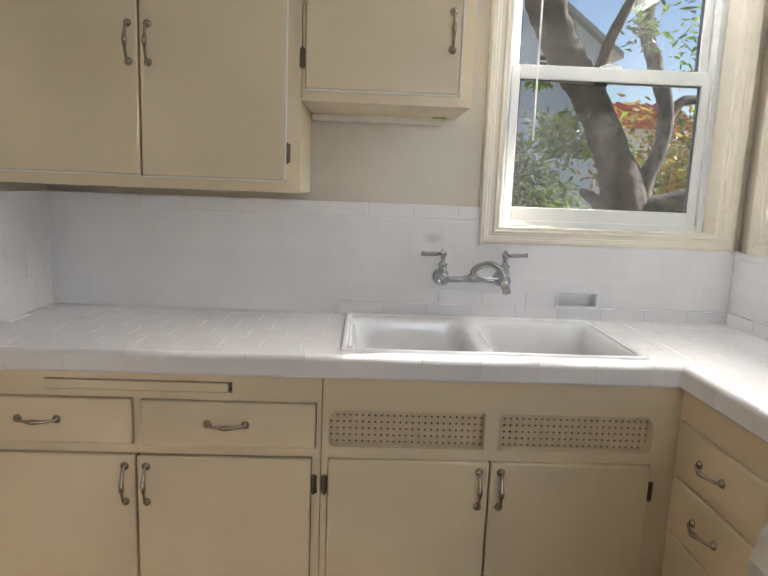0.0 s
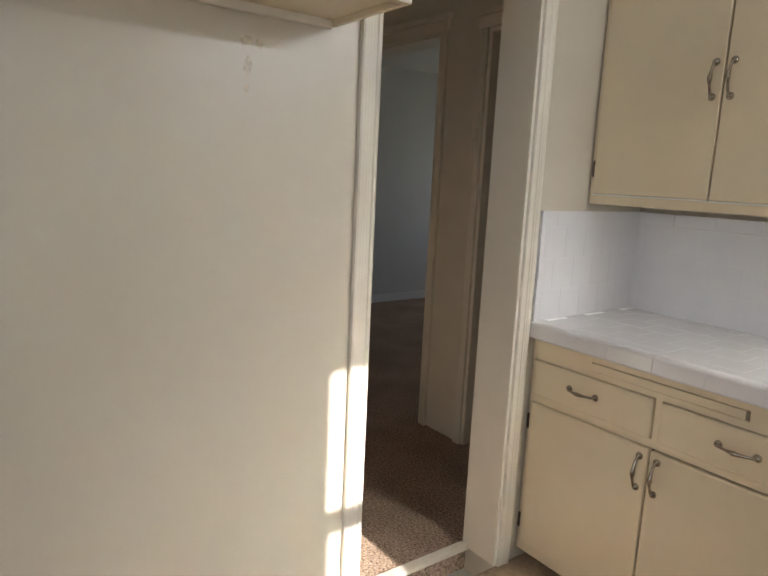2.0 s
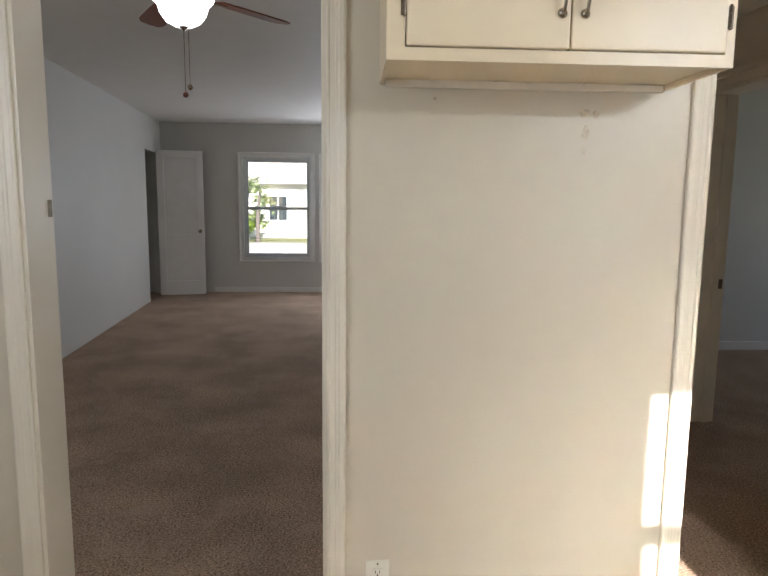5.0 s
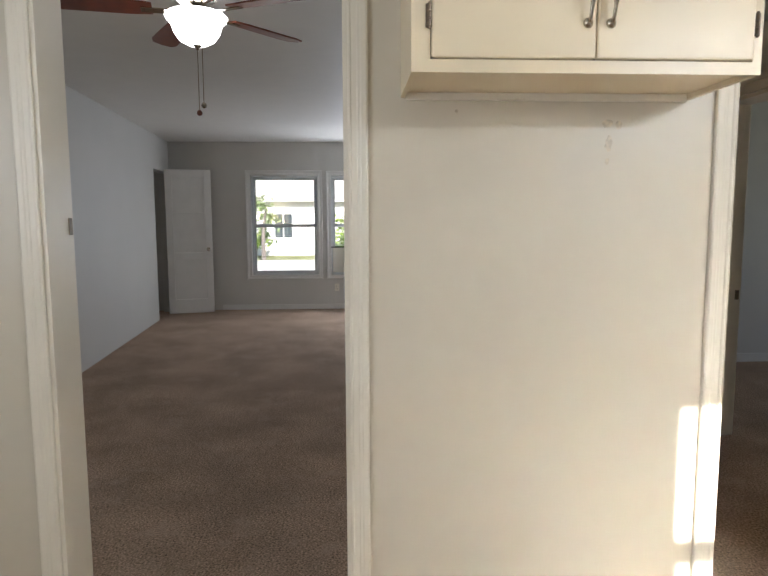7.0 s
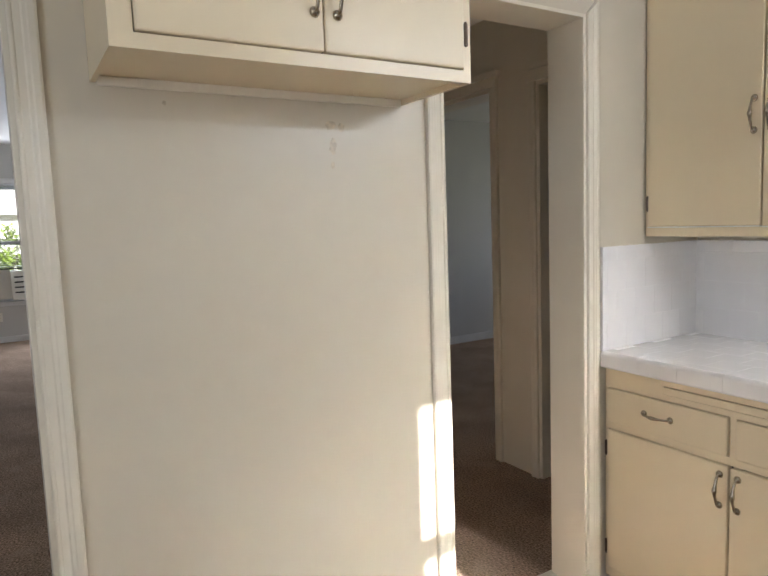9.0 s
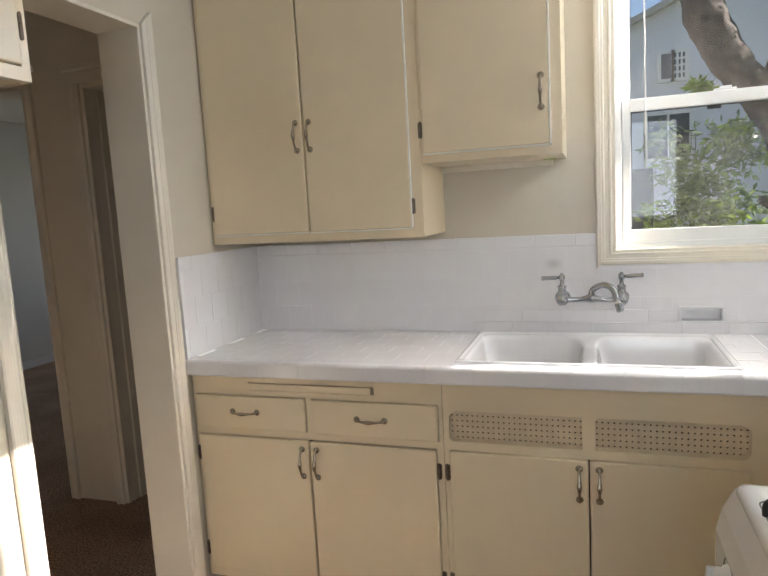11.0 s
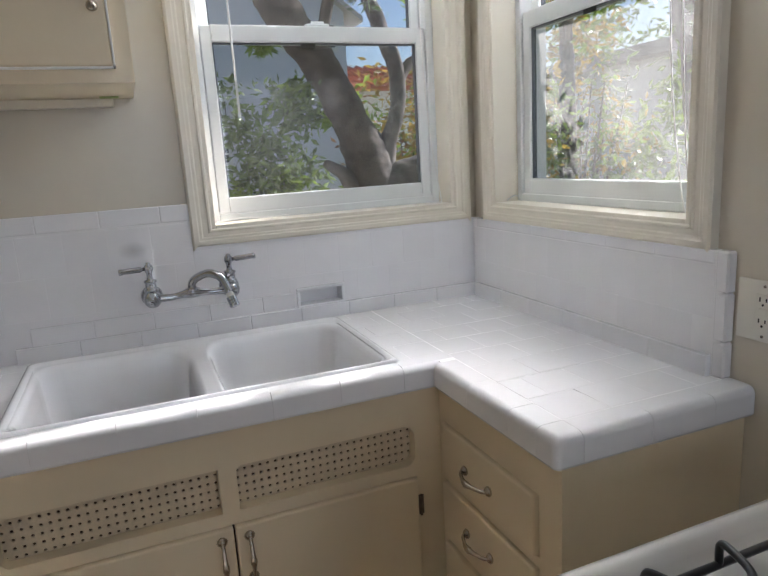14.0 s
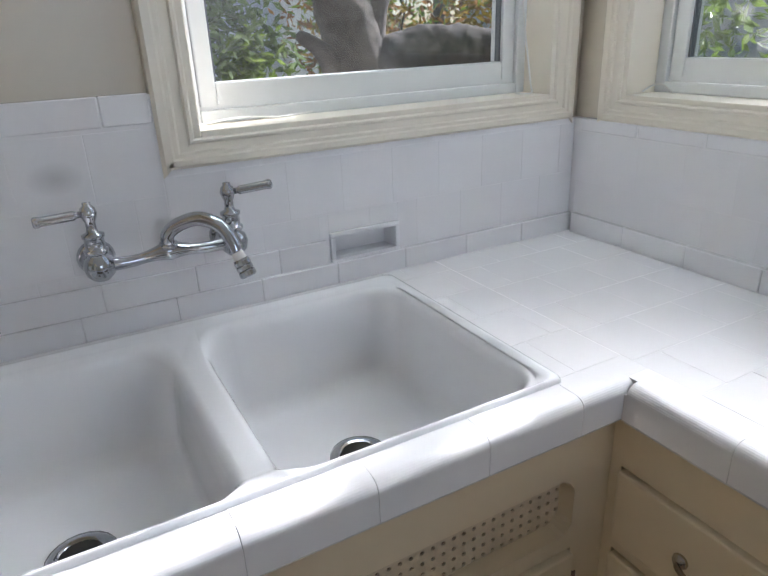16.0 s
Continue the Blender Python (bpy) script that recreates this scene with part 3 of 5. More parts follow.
sash_unit("window_2", F_E1, 0.748, W_BOT, W_TOP, 1.772, "white vinyl double-hung side window with moulded cream casing", casing_w=0.055, low_glass=M_GLASS_HAZY,
          cords=([(0.60, 0.05, 2.25), (0.607, 0.05, 1.8), (0.63, 0.045, 1.5), (0.665, 0.04, 1.3), (0.69, 0.03, 1.23)], [(0.625, 0.05, 2.25), (0.64, 0.05, 1.8), (0.665, 0.045, 1.45), (0.70, 0.03, 1.26)],
                 [(0.02, 0.02, 1.228), (0.035, 0.03, 1.240), (0.06, 0.03, 1.243), (0.085, 0.03, 1.228)]))

# Unseen window, added in the plain wall around the fill lamp.
sash_unit("window_added_south", face((1.15, SOUTH, 0), (-1, 0, 0), (0, -1, 0)), 0.96, 1.16, 2.16, 1.68, "white vinyl double-hung window added unseen for fill light")

# ---- counter and tile ----
MESHES = {}


def piece(name, parent, x0, x1, y0, y1, z0, z1, mat, bevel=0.0004):
    key = (round(x1 - x0, 4), round(y1 - y0, 4), round(z1 - z0, 4), mat.name, bevel)
    if key not in MESHES:
        bm = box(B(), -key[0] / 2, key[0] / 2, -key[1] / 2, key[1] / 2, -key[2] / 2, key[2] / 2, bevel, 1)
        MESHES[key] = mesh_of("tile", bm, mat)
    ob = new(name, MESHES[key])
    ob.parent = parent
    ob.location = ((x0 + x1) / 2, (y0 + y1) / 2, (z0 + z1) / 2)
    return ob


def less(r, h):
    """The parts of the rectangle r outside the rectangle h."""
    a0, a1, b0, b1 = r
    c0, c1, d0, d1 = h
    if c1 <= a0 or c0 >= a1 or d1 <= b0 or d0 >= b1:
        return [r]
    out = []
    if c0 > a0:
        out.append((a0, c0, b0, b1))
    if c1 < a1:
        out.append((c1, a1, b0, b1))
    m0, m1 = max(a0, c0), min(a1, c1)
    if d0 > b0:
        out.append((m0, m1, b0, d0))
    if d1 < b1:
        out.append((m0, m1, d1, b1))
    return out


def tile_field(u0, u1, v0, v1, size=0.1085, joint=0.0009, shift=0.5, holes=(), start=0.0):
    """Running-bond tiles over a rectangle, less its holes."""
    rects = []
    row = 0
    v = v0
    while v < v1 - 0.012:
        u = u0 + start - (shift * size if row % 2 else 0)
        while u < u1 - 0.01:
            r = [(max(u, u0), min(u + size - joint, u1), v, min(v + size - joint, v1))]
            for h in holes:
                r = [q for s in r for q in less(s, h)]
            rects += [q for q in r if q[1] - q[0] > 0.012 and q[3] - q[2] > 0.012]
            u += size
        v += size
        row += 1
    return rects


counter = tagged(new("counter"), "white tiled L-shaped counter with rounded edge tiles", "counter", "", "")
counter.location = (0, 2.5, TOP)
SINK = (-0.075, 0.765, 2.231, 2.715)
slab = B()
for r in less((WEST, EAST, EDGE_Y + 0.02, NORTH), (SINK[0] + 0.01, SINK[1] - 0.01, SINK[2] + 0.005, SINK[3] - 0.005)):
    box(slab, r[0], r[1], r[2], r[3], 0.862, TOP - 0.0004)
box(slab, EDGE_X + 0.02, EAST, PEN_Y + 0.02, EDGE_Y + 0.02, 0.862, TOP - 0.0004)
part("mortar_bed", slab, M_GROUT, counter, "white grout bed")


def edge_mesh(length):
    """A rounded edge tile, running along x, its front towards -y, its top at z 0."""
    key = ("edge", round(length, 4))
    if key not in MESHES:
        r, pts = 0.016, [(0.058, 0.0)]
        pts += [(r - r * math.sin(a), -r + r * math.cos(a)) for a in [i * math.pi / 2 / 8 for i in range(9)]]
        pts += [(0.0, -0.055), (0.003, -0.060), (0.03, -0.060), (0.03, -0.03), (0.058, -0.006)]
        bm = B()
        a = [bm.verts.new((-length / 2, y, z)) for y, z in pts]
        b = [bm.verts.new((length / 2, y, z)) for y, z in pts]
        for i in range(len(pts)):
            j = (i + 1) % len(pts)
            f = bm.faces.new((a[i], a[j], b[j], b[i]))
            f.smooth = False
        bm.faces.new(a[::-1])
        bm.faces.new(b)
        MESHES[key] = mesh_of("edge_tile", bm, M_TILE)
    return MESHES[key]


def edge_run(n0, n1, place, step=0.1525):
    u = n0
    while u < n1 - 0.01:
        e = min(u + step, n1)
        if n1 - e < 0.03:
            e = n1
        ob = new("edge_tile", edge_mesh(e - u - 0.0009))
        ob.parent = counter
        ob.matrix_parent_inverse = Matrix.Translation(counter.location).inverted()
        ob.matrix_basis = place((u + e) / 2) @ pose(0, 0, random.uniform(-0.0004, 0.0004), random.uniform(-0.3, 0.3), 0, random.uniform(-0.1, 0.1))
        u = e


edge_run(WEST + 0.002, EDGE_X + 0.06, lambda u: Matrix.Translation((u, EDGE_Y, TOP)))
edge_run(-(EDGE_Y - 0.004), -(PEN_Y + 0.0585), lambda u: Matrix.Translation((EDGE_X, -u, TOP)) @ Matrix.Rotation(-math.pi / 2, 4, 'Z'))
edge_run(EDGE_X + 0.0585, EAST - 0.002, lambda u: Matrix.Translation((u, PEN_Y, TOP)))
corner = B()
rows = []
prof = [(0.03, -0.060), (0.003, -0.060), (0.0, -0.055)] + [(0.016 - 0.016 * math.cos(a), -0.016 + 0.016 * math.sin(a)) for a in [i * math.pi / 2 / 8 for i in range(9)]] + [(0.05, 0.0)]
for d, z in prof:
    r = max(0.014 - d, 0.002)
    line = [(EDGE_X + d, PEN_Y + 0.058)] + [(EDGE_X + d + r - r * math.cos(a), PEN_Y + d + r - r * math.sin(a)) for a in [i * math.pi / 2 / 6 for i in range(7)]] + [(EDGE_X + 0.058, PEN_Y + d)]
    rows.append([corner.verts.new((x, y, TOP + z)) for x, y in line])
for a, b in zip(rows, rows[1:]):
    for i in range(len(a) - 1):
        corner.faces.new((a[i], a[i + 1], b[i + 1], b[i]))
corner.faces.new(rows[-1] + [corner.verts.new((EDGE_X + 0.058, PEN_Y + 0.058, TOP))])
part("corner_tile", corner, M_TILE, counter)
grout = B()
box(grout, WEST + 0.003, EDGE_X + 0.03, EDGE_Y + 0.0014, EDGE_Y + 0.028, 0.8535, TOP - 0.017)
box(grout, EDGE_X + 0.0014, EDGE_X + 0.028, PEN_Y + 0.012, EDGE_Y, 0.8535, TOP - 0.017)
box(grout, EDGE_X + 0.012, EAST - 0.003, PEN_Y + 0.0014, PEN_Y + 0.028, 0.8537, TOP - 0.0172)
part("grout", grout, M_GROUT, counter)
top_rects = tile_field(WEST + 0.002, EDGE_X + 0.058, EDGE_Y + 0.059, TILE_N, holes=[SINK], start=0.03)
top_rects += tile_field(EDGE_X + 0.0605, TILE_E - 0.002, PEN_Y + 0.06, TILE_N, holes=(), start=0.0)


def counter_piece(r, z0, z1, name="tile"):
    ob = piece(name, counter, r[0], r[1], r[2], r[3], z0, z1, M_TILE)
    ob.matrix_parent_inverse = Matrix.Translation(counter.location).inverted()
    ob.location.z += random.uniform(-0.00025, 0.00025)


# backsplash: bed and tiles
LEDGE_Y = 2.737
splash_n = single("backsplash_north", B(), M_GROUT, "white glazed tile backsplash behind the sink", "backsplash", "structure")
bed_bm = B()
HOLE = (SOAP[0] + 0.002, SOAP[1] - 0.002, SOAP[2] + 0.002, SOAP[3] - 0.002)
for r in [q for base in ((WEST, 0.372, TOP, 1.288), (0.372, EAST, TOP, W_CAS - 0.002)) for q in less(base, HOLE)]:
    box(bed_bm, r[0], r[1], TILE_N + 0.0004, NORTH + 0.001, r[2], r[3])
bed_bm.to_mesh(splash_n.data)
bed_bm.free()
for r in tile_field(WEST + 0.004, 0.370, TOP + 0.002, 1.242, holes=[SOAP], start=0.04) + tile_field(0.372, TILE_E, W_CAS - 0.012 - 0.217, W_CAS - 0.012, holes=[SOAP, (0, 0, 0, 0)], start=0.045):
    piece("tile", splash_n, r[0], r[1], TILE_N, TILE_N + 0.006, r[2], r[3], M_TILE)
u = WEST + 0.004
while u < 0.36:
    e = min(u + 0.1525, 0.370)
    piece("cap_tile", splash_n, u, e - 0.001, TILE_N - 0.0015, NORTH - 0.001, 1.244, 1.290, M_TILE, 0.002)
    u = e
u = -0.10
while u < TILE_E - 0.03:
    e = min(u + 0.1525, TILE_E - 0.002)
    piece("ledge_tile", splash_n, u, e - 0.0006, LEDGE_Y, TILE_N + 0.001, TOP - 0.004, 0.953, M_TILE, 0.0015)
    u = e
u = -0.06
while u < 0.64:
    e = min(u + 0.1525, 0.648)
    piece("ledge_tile", splash_n, u, e - 0.0006, TILE_N - 0.006, TILE_N + 0.001, 0.950, 1.0, M_TILE, 0.0015)
    u = e

splash_w = single("backsplash_west", box(B(), WEST - 0.002, WEST + 0.0105, EDGE_Y + 0.004, TILE_N + 0.003, TOP, 1.290), M_GROUT, "white glazed tile return beside the hall doorway", "backsplash", "structure")
for r in tile_field(EDGE_Y + 0.006, TILE_N - 0.001, TOP + 0.002, 1.290, start=0.02):
    piece("tile", splash_w, WEST + 0.0055, WEST + 0.011, r[0], r[1], r[2], r[3], M_TILE)
splash_e = single("backsplash_east", box(B(), TILE_E + 0.0004, EAST + 0.001, 1.795, TILE_N + 0.003, TOP, W_CAS - 0.003), M_GROUT, "white glazed tile backsplash below the side window", "backsplash", "structure")
for r in tile_field(1.8145, TILE_N - 0.001, W_CAS - 0.030 - 0.217, W_CAS - 0.030, start=0.05):
    piece("tile", splash_e, TILE_E, TILE_E + 0.006, r[0], r[1], r[2], r[3], M_TILE)
v = 1.8145
while v < TILE_N - 0.03:
    e = min(v + 0.1525, TILE_N - 0.001)
    piece("cap_tile", splash_e, TILE_E - 0.0015, EAST - 0.001, v, e - 0.001, W_CAS - 0.029, W_CAS - 0.001, M_TILE, 0.003)
    if e < LEDGE_Y + 0.01:
        piece("ledge_tile", splash_e, TILE_E - 0.014, TILE_E + 0.002, v, e - 0.0006, TOP - 0.004, 0.955, M_TILE, 0.0015)
    v = e
for z0, z1 in ((TOP + 0.001, 0.985), (0.987, 1.085), (1.087, W_CAS - 0.001)):
    piece("end_tile", splash_e, TILE_E - 0.001, EAST + 0.001, 1.784, 1.8133, z0 - 0.001, z1 + 0.0005, M_TILE, 0.004)

dish = thing("soap_dish", (0.73, TILE_N, SOAP[2]), "white ceramic soap dish recessed into the wall tile", "soap dish")
fr = B()
sx0, sx1, sz0, sz1 = SOAP
for a in ((sx0, sx1, sz1 - 0.010, sz1), (sx0, sx1, sz0, sz0 + 0.008), (sx0, sx0 + 0.010, sz0 + 0.008, sz1 - 0.010), (sx1 - 0.010, sx1, sz0 + 0.008, sz1 - 0.010)):
    box(fr, a[0], a[1], TILE_N - 0.007, TILE_N + 0.012, a[2], a[3], 0.003)
part("rim", fr, M_PORC, dish)
bowl = B()
y1 = TILE_N + 0.042
box(bowl, sx0 + 0.001, sx1 - 0.001, y1, y1 + 0.006, sz0 + 0.001, sz1 - 0.001)
box(bowl, sx0 + 0.004, sx0 + 0.010, TILE_N + 0.010, y1, sz0 + 0.004, sz1 - 0.004)
box(bowl, sx1 - 0.010, sx1 - 0.004, TILE_N + 0.010, y1, sz0 + 0.004, sz1 - 0.004)
box(bowl, sx0 + 0.010, sx1 - 0.010, TILE_N + 0.010, y1, sz1 - 0.010, sz1 - 0.004)
box(bowl, sx0 + 0.010, sx1 - 0.010, TILE_N + 0.010, y1, sz0 + 0.003, sz0 + 0.008)
part("recess", bowl, M_PORC, dish)


# ---- sink ----
def ring(x0, x1, y0, y1, r, z, n=6, mid=0):
    out = []
    for cx, cy, a0 in ((x1 - r, y1 - r, 0), (x0 + r, y1 - r, 90), (x0 + r, y0 + r, 180), (x1 - r, y0 + r, 270)):
        for k in range(n + 1):
            a = radians(a0 + 90 * k / n)
            out.append((cx + r * math.cos(a), cy + r * math.sin(a), z))
    if mid:
        full = []
        for i, p in enumerate(out):
            full.append(p)
            if i % (n + 1) == n:
                q = out[(i + 1) % len(out)]
                full += [tuple(a + (b - a) * k / (mid + 1) for a, b in zip(p, q)) for k in range(1, mid + 1)]
        out = full
    return out


sink = thing("sink", (0.345, 2.47, TOP), "white porcelain double-bowl sink set into the tile counter", "sink")
BOWLS = ((-0.045, 0.319, 2.247, 2.670), (0.371, 0.735, 2.247, 2.670))


def saddle(p):
    """Lowers the wall between the bowls in its middle."""
    s = max(0.0, min(1.0, 1.5 - abs(p[0] - 0.345) / 0.05))
    t = max(0.0, min(1.0, (p[1] - 2.243) / 0.07, (2.690 - p[1]) / 0.08))
    s, t = s * s * (3 - 2 * s), t * t * (3 - 2 * t)
    return (p[0], p[1], p[2] - 0.024 * s * t * (1 if p[2] > TOP - 0.05 else 0))


def skin(bm, loops):
    vs = [[bm.verts.new(p) for p in lp] for lp in loops]
    for a, b in zip(vs, vs[1:]):
        for i in range(len(a)):
            j = (i + 1) % len(a)
            bm.faces.new((a[i], a[j], b[j], b[i]))
    return vs


def loop_edges(bm, vs):
    out = []
    for i in range(len(vs)):
        p = (vs[i], vs[(i + 1) % len(vs)])
        out.append(bm.edges.get(p) or bm.edges.new(p))
    return out


bm = B()
rim = skin(bm, [ring(SINK[0] + d, SINK[1] - d, SINK[2] + d * 0.4, SINK[3] - d, 0.012 + d, TOP + z, mid=14) for d, z in ((0.0, -0.003), (0.001, 0.003), (0.004, 0.007), (0.009, 0.009), (0.014, 0.0085), (0.019, 0.005), (0.023, 0.003))])
edges = loop_edges(bm, rim[-1])
for x0, x1, y0, y1 in BOWLS:
    steps = ((-0.013, 0.056, 0.002), (-0.008, 0.054, 0.0012), (-0.003, 0.052, -0.002), (0.001, 0.050, -0.008), (0.004, 0.048, -0.018), (0.0085, 0.046, -0.06), (0.015, 0.045, -0.130), (0.020, 0.044, -0.155), (0.030, 0.042, -0.171), (0.050, 0.04, -0.180), (0.12, 0.035, -0.183))
    lps = skin(bm, [[saddle(p) for p in ring(x0 + d, x1 - d, y0 + d * 0.8, y1 - d, r, TOP + z, mid=8)] for d, r, z in steps])
    bm.faces.new(lps[-1])
    edges += loop_edges(bm, lps[0])
bmesh.ops.triangle_fill(bm, use_beauty=True, use_dissolve=False, edges=edges)
basin = part("basin", bm, M_PORC, sink, "", True)
for x0, x1, y0, y1 in BOWLS:
    cx, cy = (x0 + x1) / 2, (y0 + y1) / 2
    drain = part("drain", lathe(B(), [(0.0, 0.001), (0.030, 0.001), (0.034, 0.006), (0.046, 0.004), (0.048, 0.0)], (cx, cy, TOP - 0.183)), M_CHROME, sink, "chrome drain ring", True)
    part("strainer", lathe(B(), [(0.0, 0.0), (0.029, 0.0), (0.029, 0.003), (0.0, 0.004)], (cx, cy, TOP - 0.1815)), M_SLOT, drain, "dark drain opening")

# ---- wall faucet ----
faucet = thing("faucet", (0.35, TILE_N, 1.04), "chrome wall-mounted bridge faucet with two lever handles", "faucet")
FX0, FX1, FZ, FY = 0.248, 0.458, 1.048, TILE_N - 0.052
bm = tube(B(), spline([(FX0, FY, FZ), (FX0 + 0.05, FY, FZ - 0.002), (0.3525, FY, FZ + 0.004), (FX1 - 0.05, FY, FZ - 0.002), (FX1, FY, FZ)], 5), [0.014, 0.0125, 0.0115, 0.0105, 0.010, 0.0095, 0.009, 0.0095, 0.011, 0.014, 0.016, 0.014, 0.011, 0.0095, 0.009, 0.0095, 0.010, 0.0105, 0.0115, 0.0125, 0.014], 12)
part("bridge", bm, M_CHROME, faucet, "", True)
for s, x in ((-1, FX0), (1, FX1)):
    valve = part("valve_body", lathe(B(), [(0.0, -0.024), (0.013, -0.022), (0.021, -0.013), (0.0235, 0.0), (0.020, 0.012), (0.014, 0.017), (0.0135, 0.020), (0.018, 0.021), (0.018, 0.027), (0.0145, 0.028), (0.0145, 0.045), (0.0165, 0.046), (0.0165, 0.051), (0.009, 0.054), (0.0075, 0.060), (0.0075, 0.069), (0.0105, 0.076), (0.0125, 0.083), (0.0105, 0.091), (0.006, 0.095), (0.006, 0.099), (0.0, 0.100)], (x, FY, FZ)), M_CHROME, faucet, "", True)
    part("flange", lathe(B(), [(0.0, 0.0), (0.028, 0.0), (0.029, 0.004), (0.025, 0.010), (0.018, 0.016), (0.017, 0.056), (0.0, 0.057)], (x, TILE_N, FZ), (0, -1, 0)), M_CHROME, valve, "", True)
    part("lever", lathe(B(), [(0.0, 0.0), (0.005, 0.0), (0.005, 0.008), (0.0068, 0.010), (0.0075, 0.012), (0.0075, 0.056), (0.0085, 0.058), (0.0085, 0.064), (0.006, 0.066), (0.0, 0.066)], (x + s * 0.009, FY, FZ + 0.083), (s, -0.05, 0.06 if s > 0 else -0.03), 14), M_CHROME, valve, "chrome lever handle", True)
sp = spline([(0.353, FY, FZ + 0.010), (0.354, FY - 0.002, FZ + 0.030), (0.370, FY - 0.012, FZ + 0.046), (0.398, FY - 0.035, FZ + 0.057), (0.424, FY - 0.060, FZ + 0.047), (0.436, FY - 0.074, FZ + 0.024), (0.440, FY - 0.080, FZ + 0.006)], 5)
spout = part("spout", tube(B(), sp, [0.0145 - 0.0045 * i / (len(sp) - 1) for i in range(len(sp))], 12, False, 0.8), M_CHROME, faucet, "", True)
part("spout_collar", lathe(B(), [(0.0, 0.0), (0.015, 0.0), (0.016, 0.004), (0.014, 0.010), (0.0, 0.010)], (0.353, FY, FZ + 0.008)), M_CHROME, spout, "", True)
tip, down = Vector((0.440, FY - 0.080, FZ + 0.006)), Vector((0.25, -0.35, -0.9)).normalized()
part("aerator_neck", lathe(B(), [(0.0, 0), (0.009, 0), (0.010, 0.005), (0.010, 0.014), (0.0, 0.014)], tip, down, 16), M_KNOB, spout, "white plastic neck", True)
part("aerator", lathe(B(), [(0.0, 0.012), (0.012, 0.012), (0.0135, 0.016), (0.0135, 0.022), (0.0125, 0.0225), (0.0135, 0.024), (0.0135, 0.030), (0.0125, 0.031), (0.0135, 0.033), (0.0135, 0.040), (0.011, 0.042), (0.0, 0.041)], tip, down, 18), M_CHROME, spout, "ribbed chrome aerator", False)
part("retaining_ring", tube(B(), [tip + Vector((0.011 * math.cos(a), 0.004, 0.004 + 0.011 * math.sin(a))) for a in [2 * math.pi * i / 14 for i in range(14)]], 0.0018, 6, True), M_CHROME, spout, "", True)

# ---- cabinets ----
F_BASE = face((0, 2.212, 0), (1, 0, 0), (0, 1, 0))
F_UP = face((0, 2.436, 0), (1, 0, 0), (0, 1, 0))
F_PEN = face((0.852, 0, 0), (0, -1, 0), (1, 0, 0))
F_OVER = face((-0.776, 0, 0), (0, 1, 0), (-1, 0, 0))


def pull_mesh():
    bm = B()
    half = 0.050
    pts = spline([(0, -0.004, -half), (0, -0.014, -half + 0.004), (0.0, -0.022, -half + 0.022), (0.0, -0.027, -0.012), (0.0, -0.0285, 0.0), (0.0, -0.027, 0.012), (0.0, -0.022, half - 0.022), (0, -0.014, half - 0.004), (0, -0.004, half)], 4)
    n = len(pts)
    rad = [0.0042 + 0.0034 * math.exp(-((i - n / 2) / (n * 0.13)) ** 2) for i in range(n)]
    tube(bm, pts, rad, 8)
    for z in (-half, half):
        lathe(bm, [(0.0, 0.0), (0.0110, 0.0), (0.0118, 0.002), (0.010, 0.006), (0.0055, 0.010), (0.0, 0.012)], (0, 0, z), (0, -1, 0), 12)
    return mesh_of("handle", bm, M_NICKEL, True)


def hinge_mesh():
    bm = B()
    box(bm, -0.0085, 0.0085, -0.003, 0.0, -0.026, 0.026, 0.0014, 1)
    for z in (-0.016, 0.0, 0.016):
        cyl(bm, (0.0, -0.004, z - 0.007), (0.0, -0.004, z + 0.007), 0.0042, None, 8)
    for z in (-0.026, 0.026):
        bmesh.ops.create_icosphere(bm, subdivisions=1, radius=0.004, matrix=Matrix.Translation((0, -0.004, z)))
    return mesh_of("hinge", bm, M_BRONZE)


PULL, HINGE = pull_mesh(), hinge_mesh()


def fitting(name, mesh, parent, m, label):
    ob = new(name, mesh)
    ob.parent = parent
    ob.matrix_basis = m
    ob["label"] = label
    return ob


def leaf(t, name, m, u0, u1, z0, z1, proud=0.009, handle=None, hinges=(), lab=""):
    """A door or drawer front let into the face frame, with its pull and hinges."""
    bm = box(B(), u0, u1, -proud, 0.012, z0, z1, 0.006, 3)
    ob = part(name, moved(bm, m), M_CAB, t, lab)
    if handle:
        hu, hz, lie = handle
        fitting("handle", PULL, ob, m @ Matrix.Translation((hu, -proud, hz)) @ (Matrix.Rotation(math.pi / 2, 4, 'Y') if lie else M_ID), "curved brushed nickel pull")
    for hu, hz in hinges:
        fitting("hinge", HINGE, ob, m @ Matrix.Translation((hu, -0.001, hz)), "tarnished metal hinge")
    return ob


def lips(ob, m, r, sides):
    """Pale worn lips along a door front's edges, their highlight put into the colour."""
    u0, u1, z0, z1 = r
    for side in sides:
        a = {"l": (u0 - 0.0045, u0 - 0.0002, z0, z1), "r": (u1 + 0.0002, u1 + 0.0045, z0, z1), "b": (u0, u1, z0 - 0.0045, z0 - 0.0002)}[side]
        part("lip", moved(box(B(), a[0], a[1], -0.0115, 0.010, a[2], a[3], 0.0012), m), M_LIP, ob, "pale worn edge with painted-in highlight")


